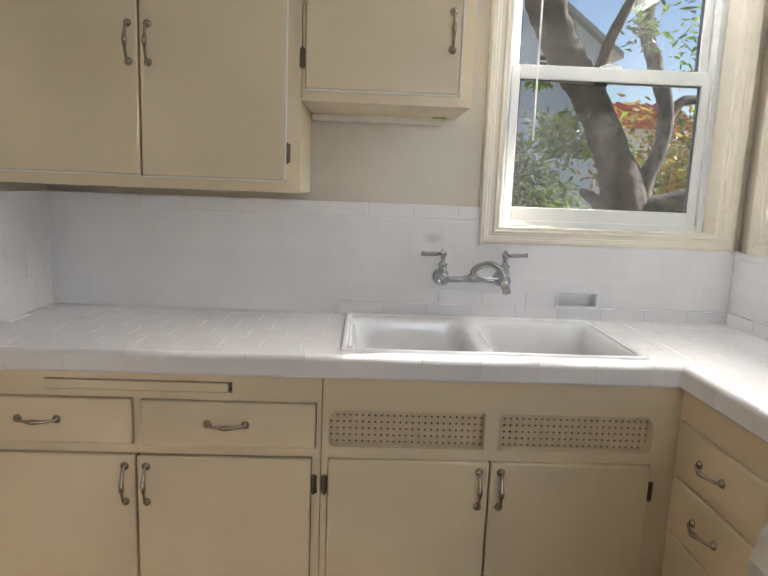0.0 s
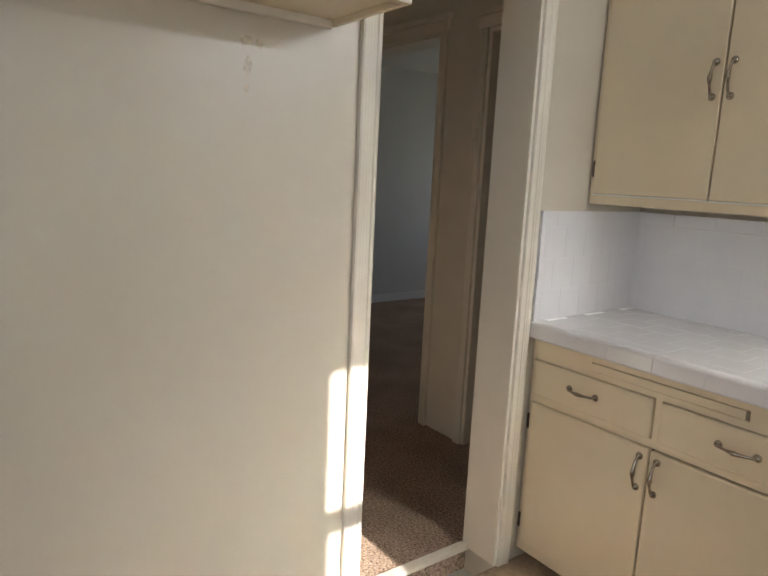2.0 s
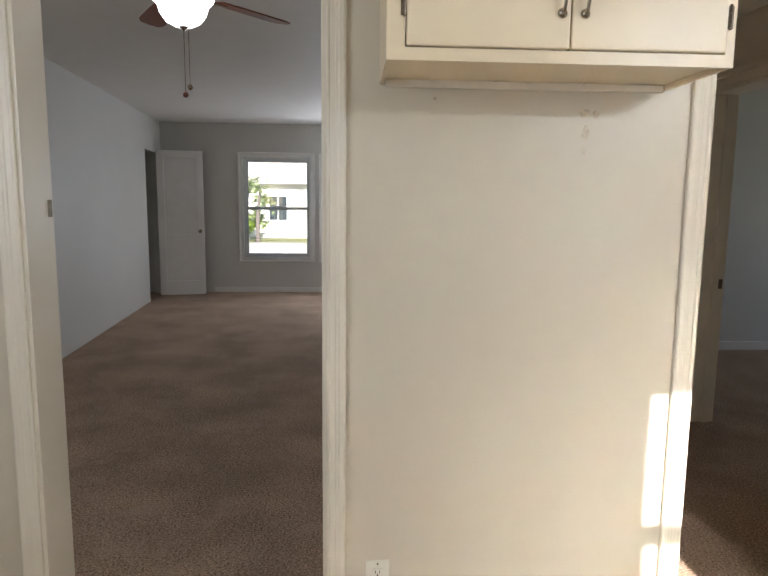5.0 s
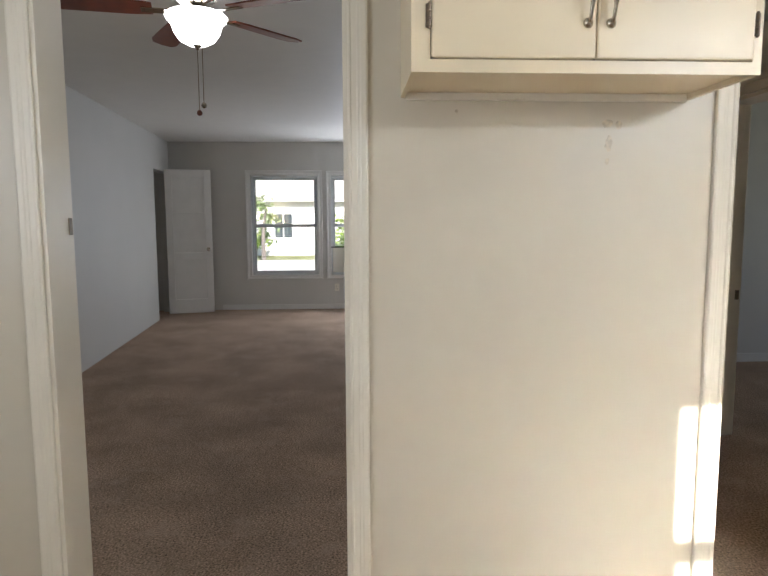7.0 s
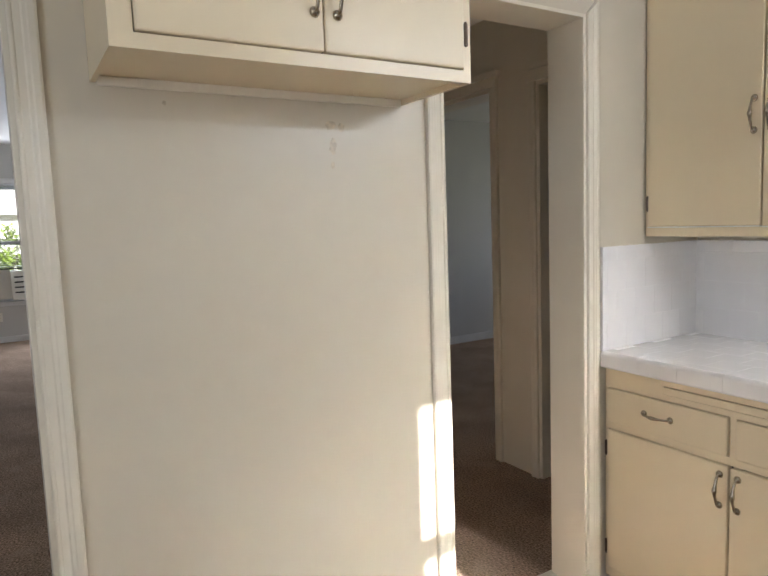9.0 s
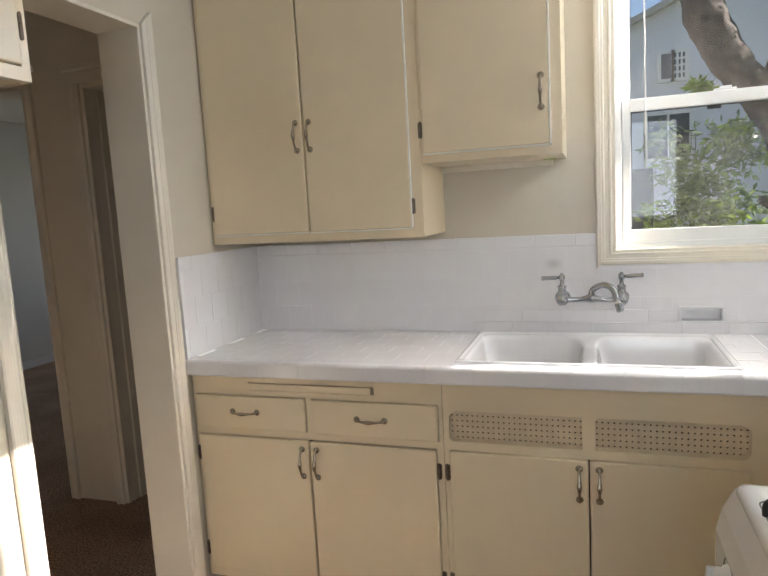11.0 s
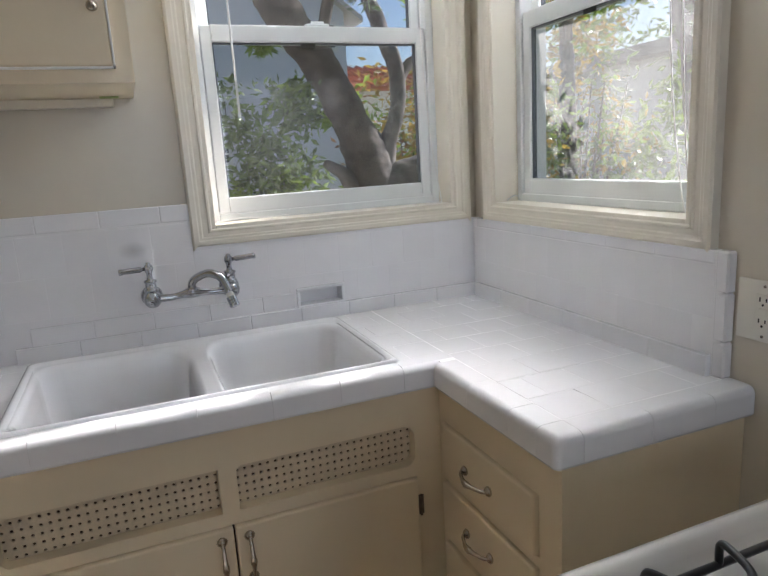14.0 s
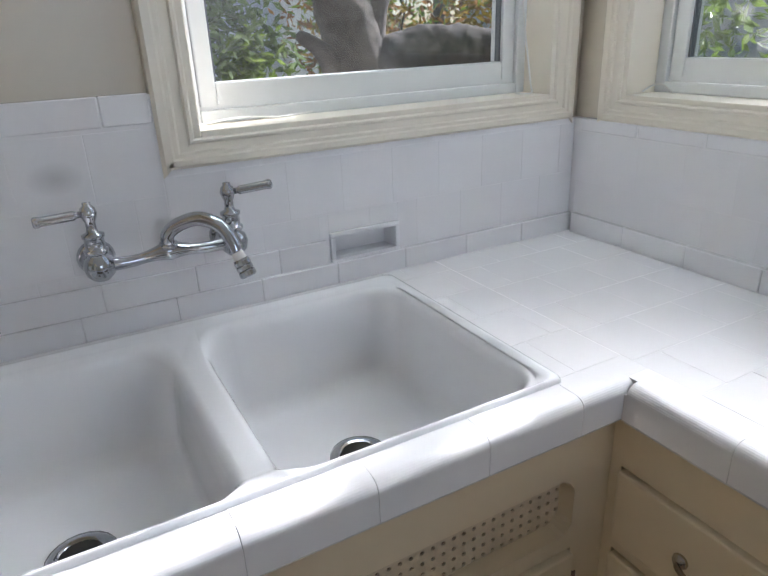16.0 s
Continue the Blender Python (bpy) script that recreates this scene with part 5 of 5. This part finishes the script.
for k in range(9):
    part("louvre", box(B(), LV_FAR + 0.10, LV_FAR + 0.106, 0.40, 0.62, 0.62 + k * 0.034, 0.638 + k * 0.034, 0.002), M_SLOT if k % 2 else M_PLATE, ac, "grille louvre")
part("top_rail", box(B(), LV_FAR - 0.06, LV_FAR - 0.02, 0.10, 1.14, 0.967, 0.985, 0.002), M_RUBBER, ac, "black weather strip")

hinge_at, tip_at = Vector((-8.76, -2.31, 0)), Vector((-8.90, -1.672, 0))
way = (tip_at - hinge_at).normalized()
F_DOOR = face(hinge_at, way, Vector((-way.y, way.x, 0)))
W_D = (tip_at - hinge_at).length
door = tagged(new("closet_door"), "white three-panel closet door standing open", "door")
door.location = hinge_at
bm = B()
zs = [0.01, 0.22, 0.80, 0.92, 1.42, 1.46, 1.50, 1.54, 2.04, 2.15]
box(bm, 0, 0.10, -0.0, 0.035, 0.01, 2.15, 0.002)
box(bm, W_D - 0.10, W_D, 0.0, 0.035, 0.01, 2.15, 0.002)
for z0, z1 in ((0.01, 0.22), (0.82, 0.92), (1.44, 1.52), (2.04, 2.15)):
    box(bm, 0.10, W_D - 0.10, 0.0, 0.035, z0, z1, 0.002)
part("stile_frame", moved(bm, F_DOOR), M_LTRIM, door)
for z0, z1 in ((0.22, 0.82), (0.92, 1.44), (1.52, 2.04)):
    part("panel", moved(box(B(), 0.10, W_D - 0.10, 0.020, 0.028, z0, z1), F_DOOR), M_LTRIM, door)
part("door_knob", lathe(B(), [(0.0, 0.07), (0.02, 0.066), (0.028, 0.052), (0.024, 0.038), (0.010, 0.032), (0.010, 0.008), (0.028, 0.006), (0.028, 0.0), (0.0, 0.0)], F_DOOR @ Vector((W_D - 0.06, 0.0, 0.97)), -Vector((-way.y, way.x, 0)), 18), M_NICKEL, door, "dark metal knob", True)
outlet("wall_outlet", face((-6.5, -2.306, 0.30), (-0.9978, -0.0666, 0), (0.0666, -0.9978, 0)), 0.072, 0.118, "almond duplex outlet on the living room wall")
outlet("wall_outlet", face((LV_FAR, 0.19, 0.34), (0, 1, 0), (-1, 0, 0)), 0.072, 0.118, "almond duplex outlet under the living room window")


# ---- outside ----
GROUND = -0.75
single("ground", box(B(), -400, 400, -400, 400, GROUND - 0.1, GROUND), M_GRASS, "dry green-brown lawn", "lawn", "structure")
single("house_base", box(B(), -9.3, 1.42, -3.4, 6.3, GROUND, -0.1), M_CONCRETE, "concrete foundation under the house", "foundation", "structure")


def roof_slab(name, x0, x1, y0, y1, z):
    return single(name, box(B(), x0, x1, y0, y1, z, z + 0.25), M_ROOFGREY, "shingled house roof", "roof", "structure")


roof_slab("roof_main", -9.9, 2.05, -3.6, 3.3, 2.74)
roof_slab("roof_wing", -5.8, -1.0, 3.3, 6.9, 2.66)


def blob_leaves(bm, rng, centre, spread, count, size, droop=0.35):
    """Pointed, folded leaves scattered in a loose clump."""
    for _ in range(count):
        d = Vector((rng.gauss(0, 1), rng.gauss(0, 1), rng.gauss(0, 1)))
        c = Vector(centre) + Vector((d.x * spread[0], d.y * spread[1], d.z * spread[2])) * 0.55
        L = size * rng.uniform(0.65, 1.3)
        a = Vector((rng.gauss(0, 1), rng.gauss(0, 1), rng.gauss(0, 0.6) - droop)).normalized()
        s = a.cross(Vector((rng.gauss(0, 1), rng.gauss(0, 1), rng.gauss(0, 1)))).normalized()
        n = a.cross(s)
        w = L * rng.uniform(0.14, 0.2)
        v = [bm.verts.new(c), bm.verts.new(c + a * L * 0.45 + s * w + n * w * 0.3), bm.verts.new(c + a * L), bm.verts.new(c + a * L * 0.45 - s * w + n * w * 0.3)]
        bm.faces.new((v[0], v[1], v[2]))
        bm.faces.new((v[0], v[2], v[3]))


def trunk_mesh(bm, pts, radii, seed, n=30, rough=0.16):
    line = spline(pts, 20)
    m = len(line)
    rad = []
    for i in range(m):
        f = i / (m - 1) * (len(radii) - 1)
        k = min(int(f), len(radii) - 2)
        rad.append(radii[k] + (radii[k + 1] - radii[k]) * (f - k))
    tube(bm, line, rad, n)
    for v in bm.verts:
        q = noise.noise(v.co * 5.0 + Vector((seed, 0, 0))) * rough + noise.noise(v.co * 14.0) * rough * 0.6 + noise.noise(Vector((v.co.x * 45, v.co.y * 45, v.co.z * 14))) * rough * 0.5
        near = min(line, key=lambda p: (p - v.co).length_squared)
        v.co = near + (v.co - near) * (1 + q)
    return bm


def tree(name, label, limbs, clumps, leaf_mats, seed, leaf=0.11):
    rng = random.Random(seed)
    t = thing(name, limbs[0][0][0], label, "tree")
    trunk = None
    for i, (pts, radii) in enumerate(limbs):
        ob = part("trunk" if i == 0 else "limb", trunk_mesh(B(), pts, radii, seed + i), M_BARK, t, "", True)
    for k, mat in enumerate(leaf_mats):
        bm = B()
        for j, (c, s, n) in enumerate(clumps):
            if j % len(leaf_mats) == k:
                for _ in range(max(3, n // 60)):
                    cc = Vector(c) + Vector((rng.uniform(-1, 1) * s[0], rng.uniform(-1, 1) * s[1], rng.uniform(-1, 1) * s[2]))
                    blob_leaves(bm, rng, cc, (s[0] * 0.35, s[1] * 0.35, s[2] * 0.35), 60, leaf)
        tagged(part("crown", bm, mat, t), kind="stuff")
    return t


tree("garden_tree", "leaning grey-barked tree with glossy green leaves outside the window",
     [([(1.80, 4.45, GROUND - 0.05), (1.68, 4.42, 0.5), (1.56, 4.40, 1.25), (1.45, 4.4, 1.58), (1.29, 4.4, 1.89), (1.09, 4.38, 2.16), (0.98, 4.36, 2.4), (0.93, 4.35, 2.7), (0.86, 4.3, 3.3), (1.0, 4.2, 4.2)], [0.22, 0.18, 0.14, 0.105, 0.095, 0.105, 0.11, 0.11, 0.09, 0.07]),
      ([(1.60, 4.42, 1.2), (1.67, 4.40, 1.45), (1.74, 4.40, 1.65), (1.75, 4.42, 1.88), (1.66, 4.42, 2.11), (1.60, 4.45, 2.41), (1.72, 4.5, 3.1)], [0.10, 0.052, 0.044, 0.048, 0.045, 0.038, 0.02]),
      ([(1.745, 4.41, 1.76), (1.86, 4.45, 1.91), (2.05, 4.5, 1.95), (2.35, 4.6, 2.12)], [0.034, 0.030, 0.024, 0.01]),
      ([(1.55, 4.4, 1.17), (1.9, 4.38, 1.27), (2.3, 4.35, 1.26), (2.9, 4.3, 1.0)], [0.14, 0.11, 0.085, 0.03]),
      ([(1.5, 4.4, 1.1), (1.38, 4.35, 1.28), (1.25, 4.3, 1.36)], [0.07, 0.045, 0.02]),
      ([(1.10, 4.38, 2.12), (1.25, 4.3, 2.0), (1.34, 4.25, 2.25), (1.45, 4.1, 2.6), (1.5, 4.0, 3.0)], [0.05, 0.035, 0.028, 0.02, 0.01])],
     [((1.05, 4.55, 1.45), (0.28, 0.25, 0.30), 1300), ((1.0, 4.6, 1.15), (0.30, 0.25, 0.2), 1000), ((1.38, 4.1, 2.50), (0.25, 0.3, 0.30), 420), ((1.25, 4.6, 1.75), (0.18, 0.2, 0.15), 260), ((1.7, 4.3, 3.2), (0.7, 0.6, 0.4), 700), ((0.75, 4.3, 3.4), (0.5, 0.5, 0.3), 300), ((2.2, 4.9, 2.9), (0.35, 0.4, 0.4), 300), ((1.02, 4.5, 2.0), (0.1, 0.1, 0.1), 80)],
     [M_LEAF, M_LEAF_BRIGHT], 3, 0.075)
# Trunk added to block sun through the side window; leaves cover it.
tree("sun_block_tree", "leaning tree added beside the side window to block sun",
     [([(2.5, 2.13, GROUND - 0.05), (2.5, 2.53, 0.7), (2.5, 2.885, 1.9), (2.5, 3.115, 2.95), (2.55, 3.4, 4.2)], [0.24, 0.20, 0.17, 0.16, 0.1])],
     [((2.6, 3.5, 4.3), (0.7, 0.6, 0.5), 600), ((2.55, 3.2, 1.2), (0.2, 0.3, 0.5), 500), ((3.0, 3.3, 0.9), (0.4, 0.4, 0.4), 500), ((2.27, 2.62, 1.25), (0.06, 0.16, 0.35), 180), ((2.27, 2.75, 1.75), (0.06, 0.16, 0.35), 180)], [M_LEAF, M_LEAF_BRIGHT], 9, 0.075)


def bush(name, label, c, s, n, mats, seed, leaf=0.09):
    rng = random.Random(seed)
    t = thing(name, (c[0], c[1], GROUND), label, "bush", "garden bushes")
    st = B()
    for k in range(7):
        a = rng.uniform(0, 6.28)
        tube(st, spline([(c[0], c[1], GROUND - 0.03), (c[0] + 0.2 * s[0] * math.cos(a), c[1] + 0.2 * s[1] * math.sin(a), (GROUND + c[2]) / 2), (c[0] + 0.6 * s[0] * math.cos(a), c[1] + 0.6 * s[1] * math.sin(a), c[2] + 0.4 * s[2])], 5), [0.03 - 0.0024 * i for i in range(11)], 6)
    part("stems", st, M_BARK, t)
    for k, m in enumerate(mats):
        bm = B()
        for _ in range(n // len(mats) // 50):
            d = Vector((rng.gauss(0, 1), rng.gauss(0, 1), rng.gauss(0, 1))).normalized() * rng.uniform(0.35, 1.0)
            blob_leaves(bm, rng, (c[0] + d.x * s[0], c[1] + d.y * s[1], c[2] + d.z * s[2]), (s[0] * 0.25, s[1] * 0.25, s[2] * 0.2), 50, leaf)
        tagged(part("foliage", bm, m, t), kind="stuff")
    return t


bush("bush", "orange and gold autumn shrub behind the tree", (3.7, 8.4, 1.1), (1.0, 1.0, 1.5), 3600, [M_LEAF_AUTUMN, M_LEAF_GOLD, M_LEAF_BRIGHT], 21, 0.12)
bush("bush", "orange and gold autumn shrub by the fence", (5.6, 8.3, 1.5), (1.1, 1.3, 1.9), 3600, [M_LEAF_AUTUMN, M_LEAF_BRIGHT, M_LEAF_GOLD], 22, 0.13)
bush("bush", "green shrub below the side window", (3.6, 4.2, 0.55), (0.5, 0.9, 0.6), 1500, [M_LEAF, M_LEAF_BRIGHT], 23)
bush("bush", "yellow-green shrub by the pale wall", (4.3, 6.0, 1.3), (0.7, 0.9, 1.5), 1500, [M_LEAF, M_LEAF_BRIGHT, M_LEAF_GOLD], 24, 0.11)
bush("bush", "grey-green shrub before the apartment house", (1.2, 7.2, 0.3), (1.1, 0.5, 0.7), 1500, [M_LEAF, M_LEAF], 25, 0.11)


def pane_window(parent, m, u0, u1, z0, z1, cols, rows):
    w = part("window", moved(box(B(), u0 - 0.06, u1 + 0.06, -0.05, 0.02, z0 - 0.06, z1 + 0.06, 0.01), m), M_WHITEWALL, parent, "white framed window")
    du, dz = (u1 - u0) / cols, (z1 - z0) / rows
    for i in range(cols):
        for k in range(rows):
            part("pane", moved(box(B(), u0 + i * du + 0.025, u0 + (i + 1) * du - 0.025, -0.06, -0.045, z0 + k * dz + 0.025, z0 + (k + 1) * dz - 0.025), m), M_DARKGLASS, w)
    return w


apt = thing("apartment_building", (3, 17, GROUND), "pale blue stucco apartment house with a gable roof", "building")
F_APT = face((0, 17, 0), (1, 0, 0), (0, 1, 0))
bm = B()
outline = [(-4.0, GROUND), (5.9, GROUND), (5.9, 5.0), (3.9, 6.5), (-4.0, 3.2)]
f = [bm.verts.new((x, 17.0, z)) for x, z in outline]
g = [bm.verts.new((x, 27.0, z)) for x, z in outline]
bm.faces.new(f)
bm.faces.new(g[::-1])
for i in range(5):
    bm.faces.new((f[i], g[i], g[(i + 1) % 5], f[(i + 1) % 5]))
part("wall", bm, M_STUCCO, apt)
bm = B()
for (xa, za), (xb, zb) in (((-4.2, 3.12), (3.9, 6.5)), ((3.9, 6.5), (6.3, 4.7))):
    q = [bm.verts.new(p) for p in ((xa, 16.7, za), (xb, 16.7, zb), (xb, 27, zb), (xa, 27, za))]
    r = [bm.verts.new(v.co + Vector((0, 0, 0.14))) for v in q]
    bm.faces.new(q)
    bm.faces.new(r)
    for i in range(4):
        bm.faces.new((q[i], q[(i + 1) % 4], r[(i + 1) % 4], r[i]))
part("roof", bm, M_ROOFGREY, apt)
pane_window(apt, F_APT, 1.90, 2.18, 4.08, 4.70, 1, 1)
pane_window(apt, F_APT, 2.18, 2.46, 4.08, 4.70, 3, 4)
pane_window(apt, F_APT, 4.25, 4.7, 4.1, 4.75, 2, 4)
pane_window(apt, F_APT, 5.25, 5.62, 4.1, 4.68, 2, 4)
pane_window(apt, F_APT, 1.60, 2.56, 2.25, 3.30, 2, 1)
pane_window(apt, F_APT, 2.27, 2.67, 1.40, 1.86, 2, 2)
part("door", box(B(), 1.0, 1.75, 16.9, 17.0, -0.2, 2.05, 0.02), M_DARKGLASS, apt, "dark doorway")
rl = B()
box(rl, 1.5, 2.65, 16.6, 16.63, 2.80, 2.84)
for k in range(12):
    box(rl, 1.52 + k * 0.1, 1.535 + k * 0.1, 16.6, 16.62, 2.25, 2.82)
part("balcony_rail", rl, M_SLOT, apt, "dark balcony railing")

red = thing("red_roof_house", (9, 20, GROUND), "house with a red clay tile roof beyond the garden", "house")
part("wall", box(B(), 6.9, 9.4, 19.0, 27, GROUND, 3.3), M_WHITEWALL, red)
rb = B()
q = [rb.verts.new(p) for p in ((6.6, 18.5, 3.2), (9.7, 18.5, 3.2), (9.7, 22, 4.2), (6.6, 22, 4.2))]
r = [rb.verts.new(v.co + Vector((0, -0.05, 0.12))) for v in q]
rb.faces.new(q)
rb.faces.new(r)
for i in range(4):
    rb.faces.new((q[i], q[(i + 1) % 4], r[(i + 1) % 4], r[i]))
for k in range(10):
    cyl(rb, (6.7 + k * 0.32, 18.45, 3.34), (6.7 + k * 0.32, 21.95, 4.33), 0.08, None, 6)
part("roof", rb, M_ROOFRED, red, "red clay barrel tiles")

tree("back_tree", "leafy green tree beyond the garden", [([(9.5, 15.5, GROUND - 0.05), (9.5, 15.5, 2.0), (9.7, 15.6, 5.0)], [0.3, 0.2, 0.08])], [((9.4, 15.4, 4.2), (1.6, 1.5, 1.5), 1500), ((8.2, 15.6, 2.4), (1.2, 1.0, 1.2), 900), ((11.0, 15.0, 3.0), (1.5, 1.2, 1.5), 900), ((12.5, 14.0, 4.0), (1.5, 1.2, 1.5), 900)], [M_LEAF_BRIGHT, M_LEAF], 61, 0.22)
tree("side_tree", "yellow-green tree above the white garage", [([(5.2, 7.2, GROUND - 0.05), (5.1, 7.1, 1.4), (4.9, 6.9, 2.6), (4.7, 6.7, 3.8)], [0.12, 0.10, 0.07, 0.03]), ([(4.95, 6.95, 2.3), (4.5, 6.3, 2.8), (4.2, 5.8, 3.3)], [0.05, 0.035, 0.015])],
     [((4.6, 6.6, 3.3), (0.8, 0.9, 0.6), 1300), ((5.3, 7.4, 3.1), (0.8, 0.8, 0.6), 900), ((4.1, 5.8, 3.5), (0.5, 0.6, 0.4), 500), ((4.9, 6.5, 4.2), (0.8, 0.9, 0.4), 600)], [M_LEAF_BRIGHT, M_LEAF_GOLD, M_LEAF_BRIGHT], 71, 0.13)
gar = thing("white_garage", (8.3, 7, GROUND), "white-walled neighbouring garage with a flat roof", "garage")
part("wall", box(B(), 8.0, 13.0, 2.5, 12.5, GROUND, 2.6), M_WHITEWALL, gar)
part("roof", box(B(), 7.7, 13.3, 2.2, 12.8, 2.6, 2.8, 0.02), M_ROOFGREY, gar)

# street side
single("road", box(B(), -33, -22.5, -60, 60, GROUND, GROUND + 0.02), material("sunlit_concrete_road", (0.50, 0.48, 0.45), 0.9, vary=0.1, scale=0.8), "pale concrete street", "road", "structure")
single("pavement", box(B(), -20.6, -19.2, -60, 60, GROUND, GROUND + 0.12), M_CONCRETE, "pale concrete pavement", "pavement", "structure")
hs = thing("white_house", (-40, -3, GROUND), "white house with a pale shingle roof across the street", "house")
part("wall", box(B(), -46, -38, -14, 8, GROUND, 2.6), M_WHITEWALL, hs)
rb = B()
q = [rb.verts.new(p) for p in ((-37.4, -14.6, 2.5), (-37.4, 8.6, 2.5), (-42, 6, 5.2), (-42, -12, 5.2))]
r = [rb.verts.new(p) for p in ((-46.6, -14.6, 2.5), (-46.6, 8.6, 2.5))]
rb.faces.new(q)
rb.faces.new((r[0], q[3], q[2], r[1]))
rb.faces.new((q[0], q[3], r[0]))
rb.faces.new((q[1], r[1], q[2]))
part("roof", rb, M_ROOFGREY, hs)
F_HS = face((-38, 0, 0), (0, 1, 0), (-1, 0, 0))
for y in (-7.0, -4.2, -1.6, 2.5, 5.0):
    pane_window(hs, F_HS, y, y + 1.1, 0.3, 1.8, 2, 2)
part("chimney", box(B(), -41.5, -40.5, -4, -3, 4.0, 6.2, 0.03), M_ROOFRED, hs, "brick chimney")
for i, (c, s, mats) in enumerate((((-35, -5.4, 0.3), (1.0, 1.6, 1.0), [M_LEAF, M_LEAF_BRIGHT]), ((-34.5, 0.3, 0.6), (1.0, 1.3, 1.5), [M_LEAF_BRIGHT, M_LEAF]), ((-35, 4.0, 0.4), (1.0, 1.8, 1.1), [M_LEAF_BRIGHT, M_LEAF_AUTUMN]))):
    bush("bush", "clipped green shrub before the white house", c, s, 1200, mats, 40 + i, 0.3)
tree("street_tree", "small street tree across the road", [([(-33, -4.2, GROUND - 0.05), (-33, -4.2, 0.9), (-33, -4.0, 2.2)], [0.12, 0.09, 0.05])], [((-33, -4.1, 2.2), (1.3, 1.3, 0.9), 500)], [M_LEAF, M_LEAF_BRIGHT], 50, 0.3)
tree("yard_tree", "tall leafy tree behind the white house", [([(-52, 2, GROUND - 0.05), (-52, 2, 4), (-52, 2.3, 8)], [0.4, 0.3, 0.15])], [((-52, 2, 8), (4, 5, 2.5), 900), ((-53, -8, 8), (4, 5, 2.5), 900)], [M_LEAF, M_LEAF_BRIGHT], 51, 0.7)

# glue marks left on the fridge wall
M_STAIN = material("glue_stain", (0.60, 0.52, 0.40), 0.3, vary=0.25, scale=60)
rng = random.Random(5)
for y, z, a, b in ((1.125, 1.668, 0.016, 0.013), (1.158, 1.664, 0.010, 0.012), (1.130, 1.615, 0.011, 0.022), (1.128, 1.565, 0.007, 0.010), (0.70, 1.70, 0.004, 0.006)):
    bm = B()
    ringv = [bm.verts.new((WEST + 0.0012, y + a * math.cos(t) * rng.uniform(0.7, 1.2), z + b * math.sin(t) * rng.uniform(0.7, 1.2))) for t in [2 * math.pi * i / 14 for i in range(14)]]
    bm.faces.new(ringv)
    single("wall_mark", bm, M_STAIN, "faint glue stain on the painted wall", "stain", "structure")

# grey spot on the tile above the faucet, fading out to its edge
M_SPOT = bpy.data.materials.new("grey_soft_spot")
M_SPOT.use_nodes = True
snt = M_SPOT.node_tree
sb = snt.nodes["Principled BSDF"]
sb.inputs["Base Color"].default_value = (0.30, 0.29, 0.28, 1)
sb.inputs["Roughness"].default_value = 0.25
sco = snt.nodes.new("ShaderNodeTexCoord")
smap = snt.nodes.new("ShaderNodeMapping")
smap.inputs["Scale"].default_value = (24, 24, 38)
sgrad = snt.nodes.new("ShaderNodeTexGradient")
sgrad.gradient_type = 'SPHERICAL'
smul = snt.nodes.new("ShaderNodeMath")
smul.operation = 'MULTIPLY'
smul.inputs[1].default_value = 0.28
snt.links.new(sco.outputs["Object"], smap.inputs["Vector"])
snt.links.new(smap.outputs[0], sgrad.inputs["Vector"])
snt.links.new(sgrad.outputs["Fac"], smul.inputs[0])
snt.links.new(smul.outputs[0], sb.inputs["Alpha"])
bm = B()
bm.faces.new([bm.verts.new((0.042 * math.cos(t), 0, 0.027 * math.sin(t))) for t in [2 * math.pi * i / 20 for i in range(20)]])
spot = single("wall_mark", bm, M_SPOT, "faint grey spot on the white tile above the faucet", "stain", "structure")
spot.location = (0.216, TILE_N - 0.0008, 1.177)

# ---- tiles of the counter top, last ----
for r in top_rects:
    counter_piece(r, TOP - 0.006, TOP)
